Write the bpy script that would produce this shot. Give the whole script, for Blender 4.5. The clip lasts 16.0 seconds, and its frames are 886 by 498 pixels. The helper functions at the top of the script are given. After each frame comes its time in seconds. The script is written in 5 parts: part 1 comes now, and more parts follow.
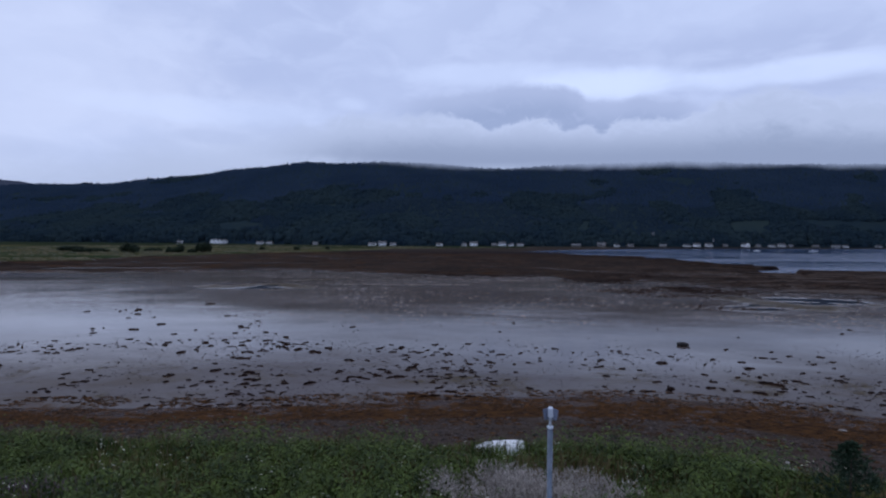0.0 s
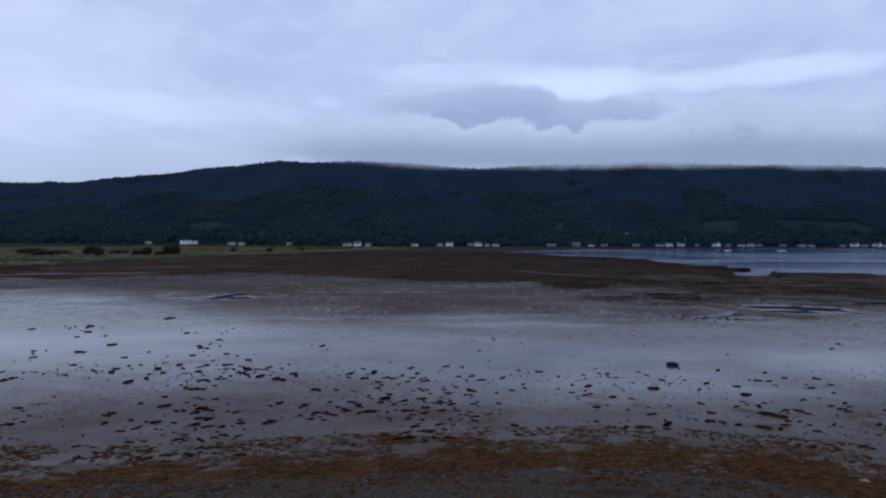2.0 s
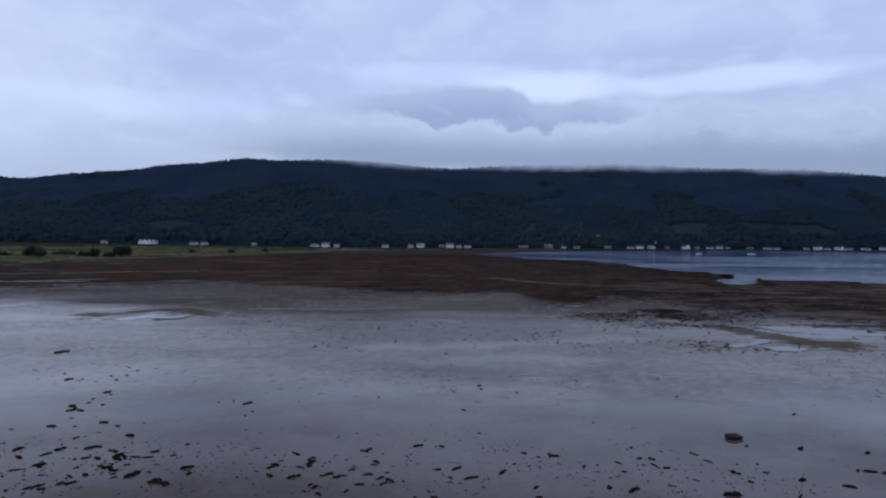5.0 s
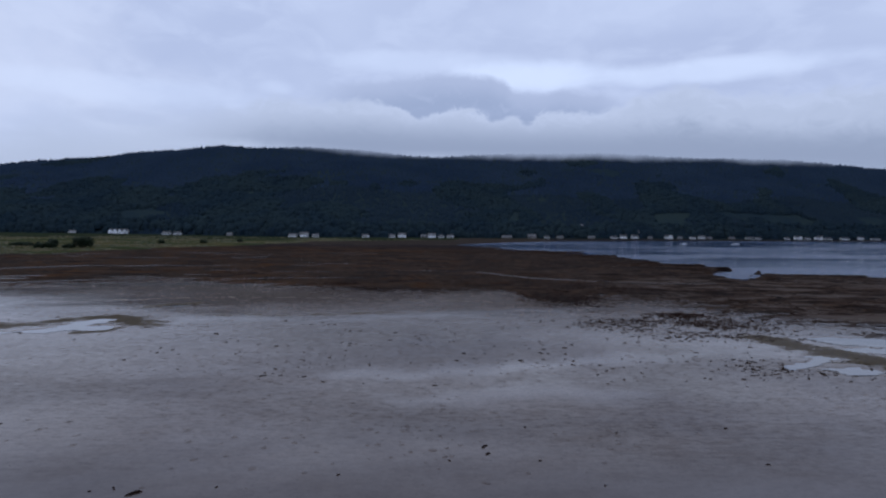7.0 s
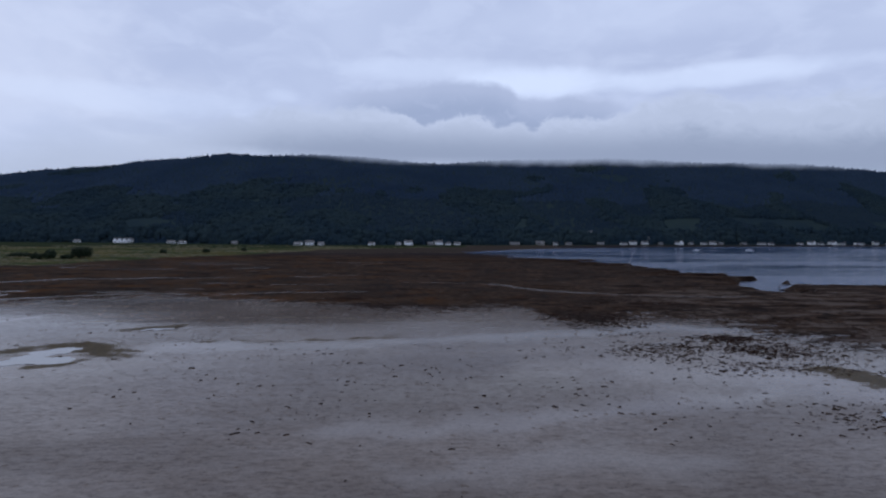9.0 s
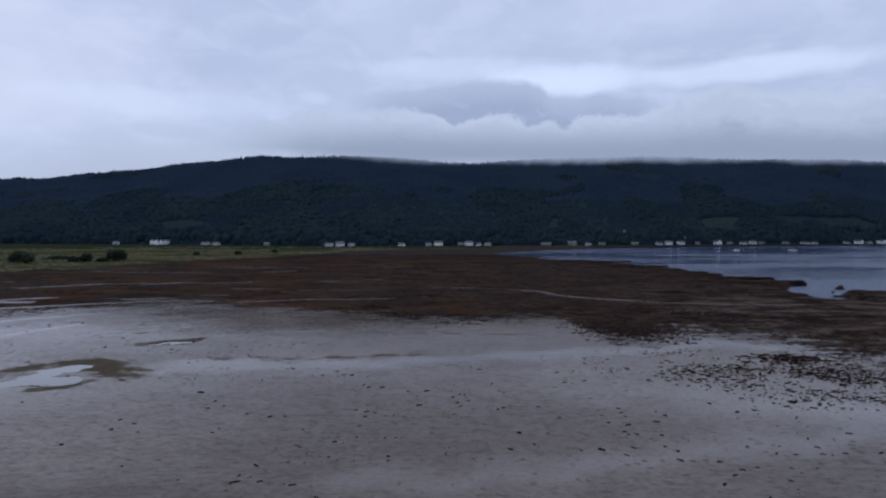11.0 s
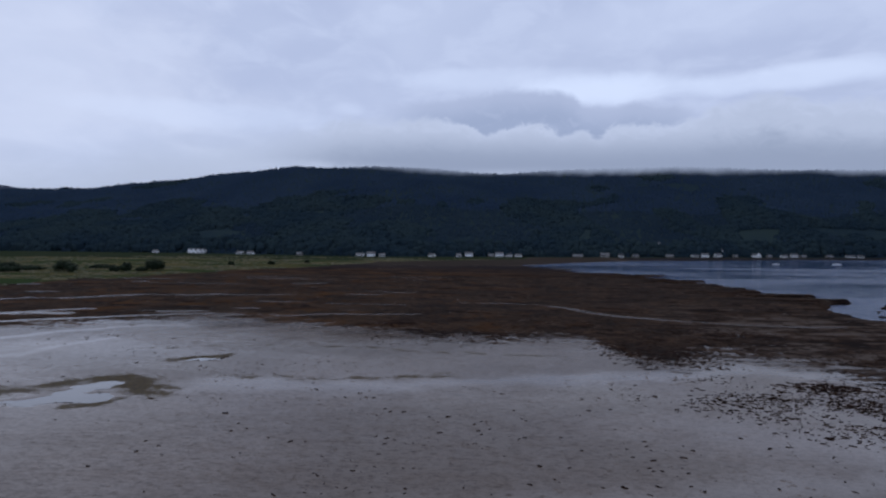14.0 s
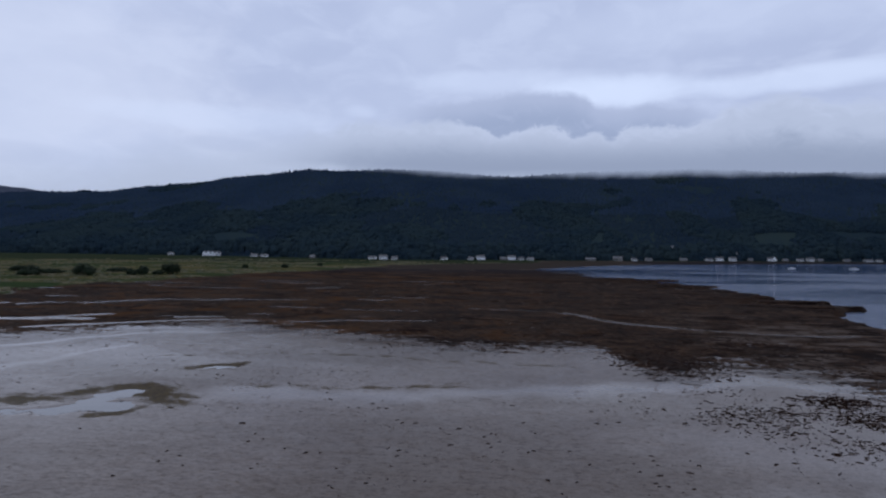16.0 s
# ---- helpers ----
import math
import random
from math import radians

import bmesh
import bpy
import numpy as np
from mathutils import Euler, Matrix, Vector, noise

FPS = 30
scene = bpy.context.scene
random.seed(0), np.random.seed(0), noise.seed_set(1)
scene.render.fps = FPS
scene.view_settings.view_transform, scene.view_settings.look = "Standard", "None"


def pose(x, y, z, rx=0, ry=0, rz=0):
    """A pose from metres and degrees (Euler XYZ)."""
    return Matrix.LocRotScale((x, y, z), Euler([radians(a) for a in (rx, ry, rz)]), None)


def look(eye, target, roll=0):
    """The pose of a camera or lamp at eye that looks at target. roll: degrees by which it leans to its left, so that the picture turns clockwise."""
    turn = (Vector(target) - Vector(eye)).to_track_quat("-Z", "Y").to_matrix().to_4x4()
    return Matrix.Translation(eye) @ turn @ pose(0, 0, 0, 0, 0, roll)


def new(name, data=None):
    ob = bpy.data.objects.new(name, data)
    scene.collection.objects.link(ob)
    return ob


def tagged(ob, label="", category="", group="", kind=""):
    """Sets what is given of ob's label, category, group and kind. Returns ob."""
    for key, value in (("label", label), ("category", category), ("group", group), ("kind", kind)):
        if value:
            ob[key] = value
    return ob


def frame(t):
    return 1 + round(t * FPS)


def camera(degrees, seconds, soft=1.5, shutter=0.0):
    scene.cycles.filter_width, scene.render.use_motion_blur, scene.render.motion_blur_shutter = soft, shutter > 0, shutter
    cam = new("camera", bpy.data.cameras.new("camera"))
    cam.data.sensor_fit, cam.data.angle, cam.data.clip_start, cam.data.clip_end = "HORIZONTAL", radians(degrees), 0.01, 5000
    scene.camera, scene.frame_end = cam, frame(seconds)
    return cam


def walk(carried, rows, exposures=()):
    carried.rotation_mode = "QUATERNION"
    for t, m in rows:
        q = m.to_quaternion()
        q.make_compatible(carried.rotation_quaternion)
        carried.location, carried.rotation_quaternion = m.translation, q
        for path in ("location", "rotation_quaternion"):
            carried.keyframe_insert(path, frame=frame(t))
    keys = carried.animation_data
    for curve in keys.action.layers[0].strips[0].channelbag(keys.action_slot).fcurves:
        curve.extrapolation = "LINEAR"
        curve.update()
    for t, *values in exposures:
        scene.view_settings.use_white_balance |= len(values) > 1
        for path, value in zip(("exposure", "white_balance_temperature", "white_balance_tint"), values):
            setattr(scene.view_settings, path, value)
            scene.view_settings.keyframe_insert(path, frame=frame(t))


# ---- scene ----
cam = camera(76.4, 16.0, soft=2.2)
PATH = [
    (0, (1.052, 1.031, 11.492), (0.886, 3.023, 11.45), 0.4),
    (0.5, (1.024, 1.282, 11.84), (0.867, 3.276, 11.797), 0.4),
    (1, (0.973, 2.058, 12.183), (0.838, 4.053, 12.138), 0.3),
    (1.5, (0.842, 3.361, 12.556), (0.732, 5.358, 12.504), 0.3),
    (2, (0.68, 5.331, 13.019), (0.6, 7.329, 12.975), 0.3),
    (2.5, (0.539, 7.565, 13.456), (0.482, 9.564, 13.424), 0.3),
    (3, (0.385, 10.033, 13.848), (0.346, 12.032, 13.821), 0.4),
    (3.5, (0.223, 12.594, 14.147), (0.2, 14.594, 14.121), 0.4),
    (4, (0.081, 15.53, 14.454), (0.071, 17.53, 14.425), 0.5),
    (4.2, (-0.071, 16.778, 14.52), (-0.071, 18.778, 14.49), 0.5),
    (6.3, (-0.118, 33.897, 14.536), (-0.062, 35.895, 14.463), 0.8),
    (6.5, (-0.313, 35.567, 14.634), (-0.244, 37.565, 14.558), 0.7),
    (7, (-0.474, 39.457, 15.146), (-0.385, 41.454, 15.066), 0.7),
    (7.5, (-0.594, 42.992, 15.746), (-0.502, 44.988, 15.666), 0.5),
    (8, (-0.778, 45.635, 15.915), (-0.702, 47.632, 15.836), 0.4),
    (8.5, (-0.788, 48.377, 16.019), (-0.72, 50.375, 15.955), 0.5),
    (8.7, (-0.855, 49.496, 15.998), (-0.785, 51.494, 15.941), 0.4),
    (10.8, (-0.542, 57.232, 17.392), (-0.571, 59.231, 17.334), 0.2),
    (11, (-0.502, 57.472, 17.441), (-0.544, 59.47, 17.382), 0.1),
    (11.5, (-0.277, 57.8, 17.622), (-0.343, 59.798, 17.567), 0.1),
    (12, (-0.1, 58.059, 17.816), (-0.18, 60.057, 17.765), 0.1),
    (12.5, (0.067, 58.226, 18.046), (-0.027, 60.224, 18.006), 0.3),
    (13, (0.212, 58.28, 18.347), (0.101, 60.277, 18.314), 0.3),
    (13.5, (0.317, 58.095, 18.715), (0.186, 60.09, 18.687), 0.5),
    (14, (0.39, 57.844, 19.082), (0.238, 59.838, 19.057), 0.5),
    (14.5, (0.416, 57.55, 19.424), (0.251, 59.543, 19.402), 0.6),
    (15, (0.496, 57.194, 19.839), (0.319, 59.186, 19.82), 0.7),
    (15.5, (0.559, 56.821, 20.228), (0.372, 58.812, 20.21), 0.7),
    (16, (0.593, 56.432, 20.592), (0.398, 58.422, 20.574), 0.6),
]
walk(cam, [(t, look(e, a, r)) for t, e, a, r in PATH], ((0, 0.0, 6200, 13), (3.5, 0.0, 6120, 10), (7, 0.0, 6420, 10), (11, 0.0, 6580, 10), (16, -0.03, 6600, 10)))

# ---- world: overcast evening sky, low bank of cloud over the hill ----
SUN_AZ, SUN_EL = -38.0, 66.0
world = bpy.data.worlds.new("world")
scene.world = world
world.use_nodes = True


class Nodes:
    """Short hand for building node trees."""

    def __init__(self, tree):
        self.tree = tree
        tree.nodes.clear()

    def add(self, kind, **sets):
        n = self.tree.nodes.new(kind)
        for k, v in sets.items():
            if k == "op":
                n.operation = v
            elif k == "clamp":
                n.use_clamp = v
            elif k == "blend":
                n.blend_type = v
        return n

    def put(self, socket, value):
        if isinstance(value, bpy.types.NodeSocket):
            self.tree.links.new(value, socket)
        elif value is not None:
            socket.default_value = value

    def math(self, op, a, b=0.0, c=None, clamp=False):
        n = self.add("ShaderNodeMath", op=op, clamp=clamp)
        self.put(n.inputs[0], a)
        self.put(n.inputs[1], b)
        if c is not None:
            self.put(n.inputs[2], c)
        return n.outputs[0]

    def ramp(self, v, lo, hi, a=0.0, b=1.0):
        """Smooth step of v from lo to hi, giving a to b."""
        n = self.add("ShaderNodeMapRange")
        n.interpolation_type = "SMOOTHSTEP"
        for i, x in enumerate((v, lo, hi, a, b)):
            self.put(n.inputs[i], x)
        return n.outputs[0]

    def mix(self, f, a, b, blend="MIX"):
        n = self.add("ShaderNodeMix")
        n.data_type = "RGBA"
        n.blend_type = blend
        for i, x in ((0, f), (6, a), (7, b)):
            if isinstance(x, tuple) and len(x) == 3:
                x = (*x, 1.0)
            self.put(n.inputs[i], x)
        return n.outputs[2]

    def noise(self, vec, scale, detail=4.0, rough=0.55, distortion=0.0):
        n = self.add("ShaderNodeTexNoise")
        self.put(n.inputs["Vector"], vec)
        for k, v in (("Scale", scale), ("Detail", detail), ("Roughness", rough), ("Distortion", distortion)):
            self.put(n.inputs[k], v)
        return n.outputs["Fac"]

    def xyz(self, x, y, z):
        n = self.add("ShaderNodeCombineXYZ")
        for i, v in enumerate((x, y, z)):
            self.put(n.inputs[i], v)
        return n.outputs[0]

    def split(self, vec):
        n = self.add("ShaderNodeSeparateXYZ")
        self.put(n.inputs[0], vec)
        return n.outputs

    def stretch(self, vec, s):
        n = self.add("ShaderNodeVectorMath")
        n.operation = "MULTIPLY"
        self.put(n.inputs[0], vec)
        n.inputs[1].default_value = s
        return n.outputs[0]


def sky_world():
    g = Nodes(world.node_tree)
    coord = g.add("ShaderNodeTexCoord").outputs["Generated"]
    x, y, z = g.split(coord)
    az = g.math("MULTIPLY", g.math("ARCTAN2", x, y), 57.2958)
    el = g.math("MULTIPLY", g.math("ARCSINE", z), 57.2958)
    flat = g.xyz(g.math("MULTIPLY", az, 0.1), g.math("MULTIPLY", el, 0.22), 0.0)
    round_ = g.xyz(g.math("MULTIPLY", az, 0.1), g.math("MULTIPLY", el, 0.16), 3.0)
    n1 = g.noise(flat, 0.42, 4.0, 0.5, 0.5)
    n2 = g.noise(round_, 1.3, 5.0, 0.55, 0.3)
    n3 = g.noise(round_, 5.5, 6.0, 0.62, 0.9)
    mott = g.noise(flat, 1.7, 4.0, 0.55, 0.4)
    # stratus deck: broad soft folds, finer mottling within them
    deck = g.mix(g.ramp(n1, 0.34, 0.66), DECK_DARK, DECK_LIGHT)
    deck = g.mix(g.math("MULTIPLY", g.ramp(mott, 0.42, 0.68), 0.5), deck, DECK_WHITE)

    def spot(ca, ce, ra, re):
        """1 in the middle of an oval on the sky, fading out to its rim."""
        da = g.math("DIVIDE", g.math("SUBTRACT", az, ca), ra)
        de = g.math("DIVIDE", g.math("SUBTRACT", el, ce), re)
        d = g.math("ADD", g.math("MULTIPLY", da, da), g.math("MULTIPLY", de, de))
        d = g.math("ADD", d, g.math("MULTIPLY", g.math("SUBTRACT", n2, 0.5), 1.4))
        return g.ramp(d, 1.0, 0.0)

    def skyline(points):
        """Elevation of a cloud's upper edge along the horizon, as a smooth curve."""
        n = g.add("ShaderNodeValToRGB")
        n.color_ramp.interpolation = "EASE"
        g.put(n.inputs[0], g.math("DIVIDE", g.math("ADD", az, 60.0), 120.0))
        e = n.color_ramp.elements
        while len(e) < len(points):
            e.new(0.5)
        for q, (pa, pe) in zip(e, points):
            q.position = (pa + 60.0) / 120.0
            q.color = (pe / 20.0, pe / 20.0, pe / 20.0, 1.0)
        return g.math("MULTIPLY", n.outputs[0], 20.0)

    deck = g.mix(g.math("MULTIPLY", spot(20, 20.0, 18, 3.2), 0.5), deck, DECK_WHITE)
    deck = g.mix(g.math("MULTIPLY", spot(16, 17.8, 20, 1.8), 0.15), deck, DECK_DARK)
    deck = g.mix(g.math("MULTIPLY", spot(-16, 16.0, 10, 4.0), 0.25), deck, DECK_DARK)
    deck = g.mix(g.math("MULTIPLY", spot(10.5, 14.6, 11, 1.9), 0.95), deck, BREAK)
    deck = g.mix(g.math("MULTIPLY", spot(1, 16.0, 14, 1.3), 0.4), deck, BREAK)
    deck = g.mix(g.math("MULTIPLY", spot(28, 14.2, 14, 1.3), 0.7), deck, BREAK)
    deck = g.mix(g.math("MULTIPLY", spot(-14.0, 13.0, 2.2, 0.9), 0.3), deck, BREAK)
    deck = g.mix(g.math("MULTIPLY", spot(-46, 14, 26, 12), 0.6), deck, WHITE)
    deck = g.mix(g.math("MULTIPLY", spot(-26, 11.5, 15, 1.5), 0.35), deck, BREAK)
    wob = g.math("ADD", g.math("MULTIPLY", g.math("SUBTRACT", n2, 0.5), 0.9), g.math("MULTIPLY", g.math("SUBTRACT", n3, 0.5), 1.9))
    # dark lens of cloud showing above the bank
    upper = g.math("ADD", skyline(LENS_EDGE), g.math("MULTIPLY", wob, 0.45))
    lens = g.ramp(g.math("SUBTRACT", upper, el), -0.25, 0.7)
    lens = g.math("MULTIPLY", lens, g.math("MULTIPLY", g.ramp(az, -12.5, -5.0, 0.0, 1.0), g.ramp(az, 23.0, 17.0)))
    lens_col = g.mix(g.ramp(g.math("SUBTRACT", upper, el), 0.3, 2.8), LENS_LIGHT, LENS)
    sky = g.mix(lens, deck, g.mix(g.math("MULTIPLY", g.ramp(n3, 0.45, 0.7), 0.5), lens_col, LENS_LIGHT))
    # low bank with a billowed top, hugging the hill
    top = g.math("ADD", skyline(BANK_EDGE), wob)
    over = g.math("SUBTRACT", top, el)
    crisp = g.ramp(over, -0.10, 0.50)
    vague = g.ramp(over, -0.35, 0.9)
    hazy = g.ramp(over, -1.8, 3.2)
    veil = g.math("MAXIMUM", g.ramp(az, -2.5, -8.0), g.ramp(az, 18.0, 23.0, 0.0, 0.55))
    bank = g.math("ADD", g.math("MULTIPLY", crisp, g.math("SUBTRACT", 1.0, veil)), g.math("MULTIPLY", vague, veil))
    left = g.ramp(az, -13.0, -24.0)
    bank = g.math("ADD", g.math("MULTIPLY", bank, g.math("SUBTRACT", 1.0, left)), g.math("MULTIPLY", hazy, g.math("MULTIPLY", left, 0.85)))
    depth = g.math("ADD", over, g.math("MULTIPLY", wob, 1.3))
    low = g.mix(g.ramp(depth, -0.4, 1.8), BANK_TOP, BANK_MID)
    low = g.mix(g.ramp(depth, 1.8, 6.4), low, BANK_LOW)
    low = g.mix(g.ramp(az, -8.0, -26.0), low, g.mix(g.ramp(el, 5.0, 8.5), BANK_LEFT, BANK_MID))
    sky = g.mix(bank, sky, low)
    sky = g.mix(g.math("MULTIPLY", spot(-27, 9.2, 4.5, 0.8), 0.35), sky, LENS_LIGHT)
    sky = g.mix(g.math("MULTIPLY", spot(-43, 7.0, 7, 1.2), 0.35), sky, LENS_LIGHT)
    sky = g.mix(g.math("MULTIPLY", spot(32, 12.7, 5, 0.5), 0.25), sky, LENS_LIGHT)
    # the deck dims slowly away from the light
    far = g.math("ABSOLUTE", g.math("SUBTRACT", az, SUN_AZ))
    far = g.math("MINIMUM", far, g.math("SUBTRACT", 360.0, far))
    sky = g.mix(1.0, sky, g.mix(g.ramp(far, 60.0, 180.0), (1.0, 1.0, 1.0), BACK), "MULTIPLY")
    nishita = g.add("ShaderNodeTexSky")
    nishita.sky_type = "NISHITA"
    nishita.sun_disc = False
    nishita.sun_elevation, nishita.sun_rotation = radians(SUN_EL), radians(SUN_AZ)
    back = g.add("ShaderNodeBackground")
    g.put(back.inputs[0], sky)
    back.inputs[1].default_value = SKY_STRENGTH
    clear = g.add("ShaderNodeBackground")
    g.put(clear.inputs[0], nishita.outputs[0])
    clear.inputs[1].default_value = 0.004
    both = g.add("ShaderNodeAddShader")
    g.put(both.inputs[0], back.outputs[0])
    g.put(both.inputs[1], clear.outputs[0])
    g.put(g.add("ShaderNodeOutputWorld").inputs[0], both.outputs[0])


SKY_STRENGTH = 1.0
DECK_DARK, DECK_LIGHT, DECK_WHITE = (0.445, 0.525, 0.76), (0.505, 0.59, 0.825), (0.57, 0.66, 0.90)
BREAK, WHITE, LENS, LENS_LIGHT = (0.66, 0.77, 1.03), (0.64, 0.715, 0.93), (0.325, 0.40, 0.60), (0.415, 0.49, 0.705)
BANK_TOP, BANK_MID, BANK_LOW, BANK_LEFT, BACK = (0.515, 0.595, 0.805), (0.46, 0.535, 0.725), (0.30, 0.365, 0.525), (0.43, 0.50, 0.68), (0.80, 0.82, 0.86)
LENS_EDGE = ((-20, 12.4), (-13, 12.9), (-10.2, 13.8), (-4, 14.3), (-1.1, 14.7), (1.2, 15.1), (6.8, 15.0), (8.3, 14.5), (9.7, 13.5), (12.1, 13.2), (14.2, 13.5), (17.2, 13.0), (20.6, 12.4), (24, 12.2))
BANK_EDGE = ((-50, 5.4), (-39, 6.4), (-30, 9.2), (-24, 10.2), (-17.5, 11.1), (-14.5, 12.2), (-8.5, 12.3), (-5.1, 12.6), (-2.2, 12.1), (0, 11.1), (2, 11.7), (4.6, 12.0), (6.2, 11.5), (7.6, 10.8), (9.3, 11.1),
             (10.9, 10.5), (12.4, 11.4), (17.2, 11.3), (19.4, 11.6), (21.5, 12.8), (25.5, 13.2), (30.3, 12.1), (36, 11.8))
sky_world()

sun = new("sun", bpy.data.lights.new("sun", "SUN"))
sun.data.energy, sun.data.angle, sun.data.color = 0.5, radians(50), (1.0, 0.97, 0.94)
sa, se = radians(SUN_AZ), radians(SUN_EL)
sun.matrix_world = look((0, 0, 60), (-math.sin(sa) * math.cos(se), -math.cos(sa) * math.cos(se), 60 - math.sin(se)))


# ---- materials ----
def material(name):
    m = bpy.data.materials.new(name)
    m.use_nodes = True
    g = Nodes(m.node_tree)
    p = g.add("ShaderNodeBsdfPrincipled")
    out = g.add("ShaderNodeOutputMaterial")
    g.put(out.inputs[0], p.outputs[0])
    return m, g, p


def place(g):
    return g.add("ShaderNodeNewGeometry").outputs["Position"]


def plain(name, colour, other, scale, rough=0.6, bump=0.2, metal=0.0, per="object", vary=0.25, gloss=0.5):
    """A worn surface: two colours in blotches and grain, a little relief, and a difference from piece to piece."""
    m, g, p = material(name)
    vec = g.add("ShaderNodeTexCoord").outputs["Object"]
    big = g.noise(vec, scale, 4.0)
    fine = g.noise(vec, scale * 9.0, 3.0)
    c = g.mix(g.ramp(g.math("ADD", g.math("MULTIPLY", big, 0.7), g.math("MULTIPLY", fine, 0.3)), 0.36, 0.64), colour, other)
    if per == "object":
        r = g.add("ShaderNodeObjectInfo").outputs["Random"]
    else:
        r = g.add("ShaderNodeNewGeometry").outputs["Random Per Island"]
    k = g.math("ADD", 1.0 - vary, g.math("MULTIPLY", r, 2 * vary))
    c = g.mix(1.0, c, g.xyz(k, k, k), "MULTIPLY")
    g.put(p.inputs["Base Color"], c)
    g.put(p.inputs["Roughness"], g.math("ADD", rough - 0.1, g.math("MULTIPLY", fine, 0.2)))
    p.inputs["Metallic"].default_value = metal
    p.inputs["Specular IOR Level"].default_value = gloss
    b = g.add("ShaderNodeBump")
    b.inputs["Strength"].default_value = bump
    b.inputs["Distance"].default_value = 0.02
    g.put(b.inputs["Height"], fine)
    g.put(p.inputs["Normal"], b.outputs[0])
    return m


def leafy(name, dark, light, drift_scale=0.35, single=0.6, gloss=0.2):
    """Leaves: colours vary from leaf to leaf and in drifts."""
    m, g, p = material(name)
    r = g.add("ShaderNodeNewGeometry").outputs["Random Per Island"]
    drift = g.noise(place(g), drift_scale, 3.0)
    f = g.math("ADD", g.math("MULTIPLY", r, single), g.math("MULTIPLY", g.ramp(drift, 0.35, 0.65), 1.0 - single))
    g.put(p.inputs["Base Color"], g.mix(f, dark, light))
    p.inputs["Roughness"].default_value = 0.75
    p.inputs["Specular IOR Level"].default_value = gloss
    return m


def ground_material():
    m, g, p = material("tidal_ground")
    pos = place(g)
    x, y, z = g.split(pos)

    def mask(name):
        a = g.add("ShaderNodeAttribute")
        a.attribute_name = name
        return a.outputs["Fac"]

    # grains of several sizes
    long_ = g.stretch(pos, (0.6, 1.0, 1.0))
    n_big = g.noise(g.stretch(pos, (0.5, 1.0, 1.0)), 0.05, 5.0, 0.55, 0.5)
    n_mid = g.noise(long_, 0.45, 5.0, 0.6, 0.3)
    n_fine = g.noise(long_, 2.6, 4.0, 0.65)
    n_grit = g.noise(pos, 11.0, 3.0, 0.6)
    edge = g.math("ADD", g.math("MULTIPLY", g.math("SUBTRACT", n_mid, 0.5), 1.1), g.math("MULTIPLY", g.math("SUBTRACT", n_fine, 0.5), 0.8))

    n_run = g.math("SUBTRACT", g.noise(g.stretch(pos, (0.14, 1.0, 1.0)), 0.30, 4.0, 0.6), 0.5)

    def zone(name, lo=0.42, hi=0.58, wob=1.0, run=0.0):
        m_ = g.math("ADD", mask(name), g.math("MULTIPLY", edge, wob))
        return g.ramp(g.math("ADD", m_, g.math("MULTIPLY", n_run, run)), lo, hi)

    # mud
    mud = g.mix(g.ramp(n_big, 0.35, 0.65), MUD_A, MUD_B)
    mud = g.mix(g.math("MULTIPLY", g.ramp(n_fine, 0.42, 0.62), 0.26), mud, MUD_C)
    mud = g.mix(g.math("MULTIPLY", g.ramp(n_grit, 0.6, 0.72), 0.5), mud, (0.05, 0.042, 0.04))
    speck = g.noise(pos, 4.2, 2.0, 0.5)
    mud = g.mix(g.math("MULTIPLY", g.ramp(speck, 0.60, 0.70), 0.35), mud, (0.03, 0.024, 0.02))
    mud = g.mix(g.math("MULTIPLY", g.ramp(speck, 0.38, 0.30), 0.3), mud, (0.19, 0.155, 0.125))
    # ripple-marked, cast-strewn sand of the middle flats
    damp = mask("damp")
    rip = g.noise(g.stretch(pos, (0.30, 1.0, 1.0)), 1.5, 3.0, 0.6, 0.4)
    rip_zone = g.math("MULTIPLY", g.math("MULTIPLY", g.ramp(y, 64.0, 84.0), g.ramp(y, 195.0, 170.0)), g.math("SUBTRACT", 1.0, g.math("MULTIPLY", damp, 0.85)))
    cast = g.noise(g.stretch(pos, (0.45, 1.0, 1.0)), 2.4, 4.0, 0.7)
    mud = g.mix(g.math("MULTIPLY", g.math("MULTIPLY", g.ramp(cast, 0.50, 0.64), rip_zone), 0.42), mud, (0.042, 0.033, 0.030))
    mud = g.mix(g.math("MULTIPLY", g.math("MULTIPLY", g.ramp(rip, 0.46, 0.66), rip_zone), 0.18), mud, (0.042, 0.033, 0.030))
    # the upper shore is darker, finer silt
    mud = g.mix(g.ramp(g.math("ADD", y, g.math("MULTIPLY", g.math("SUBTRACT", n_big, 0.5), 36.0)), 92.0, 60.0, 0.0, 0.68), mud, (0.046, 0.036, 0.038))
    # silty brown and greenish film on the upper shore
    algae = g.noise(g.stretch(pos, (0.7, 1.0, 1.0)), 0.30, 5.0, 0.62, 0.5)
    upper = g.ramp(g.math("ADD", y, g.math("MULTIPLY", g.math("SUBTRACT", n_big, 0.5), 30.0)), 64.0, 46.0)
    mud = g.mix(g.math("MULTIPLY", g.math("MULTIPLY", g.ramp(algae, 0.44, 0.64), upper), 0.85), mud, (0.052, 0.034, 0.022))
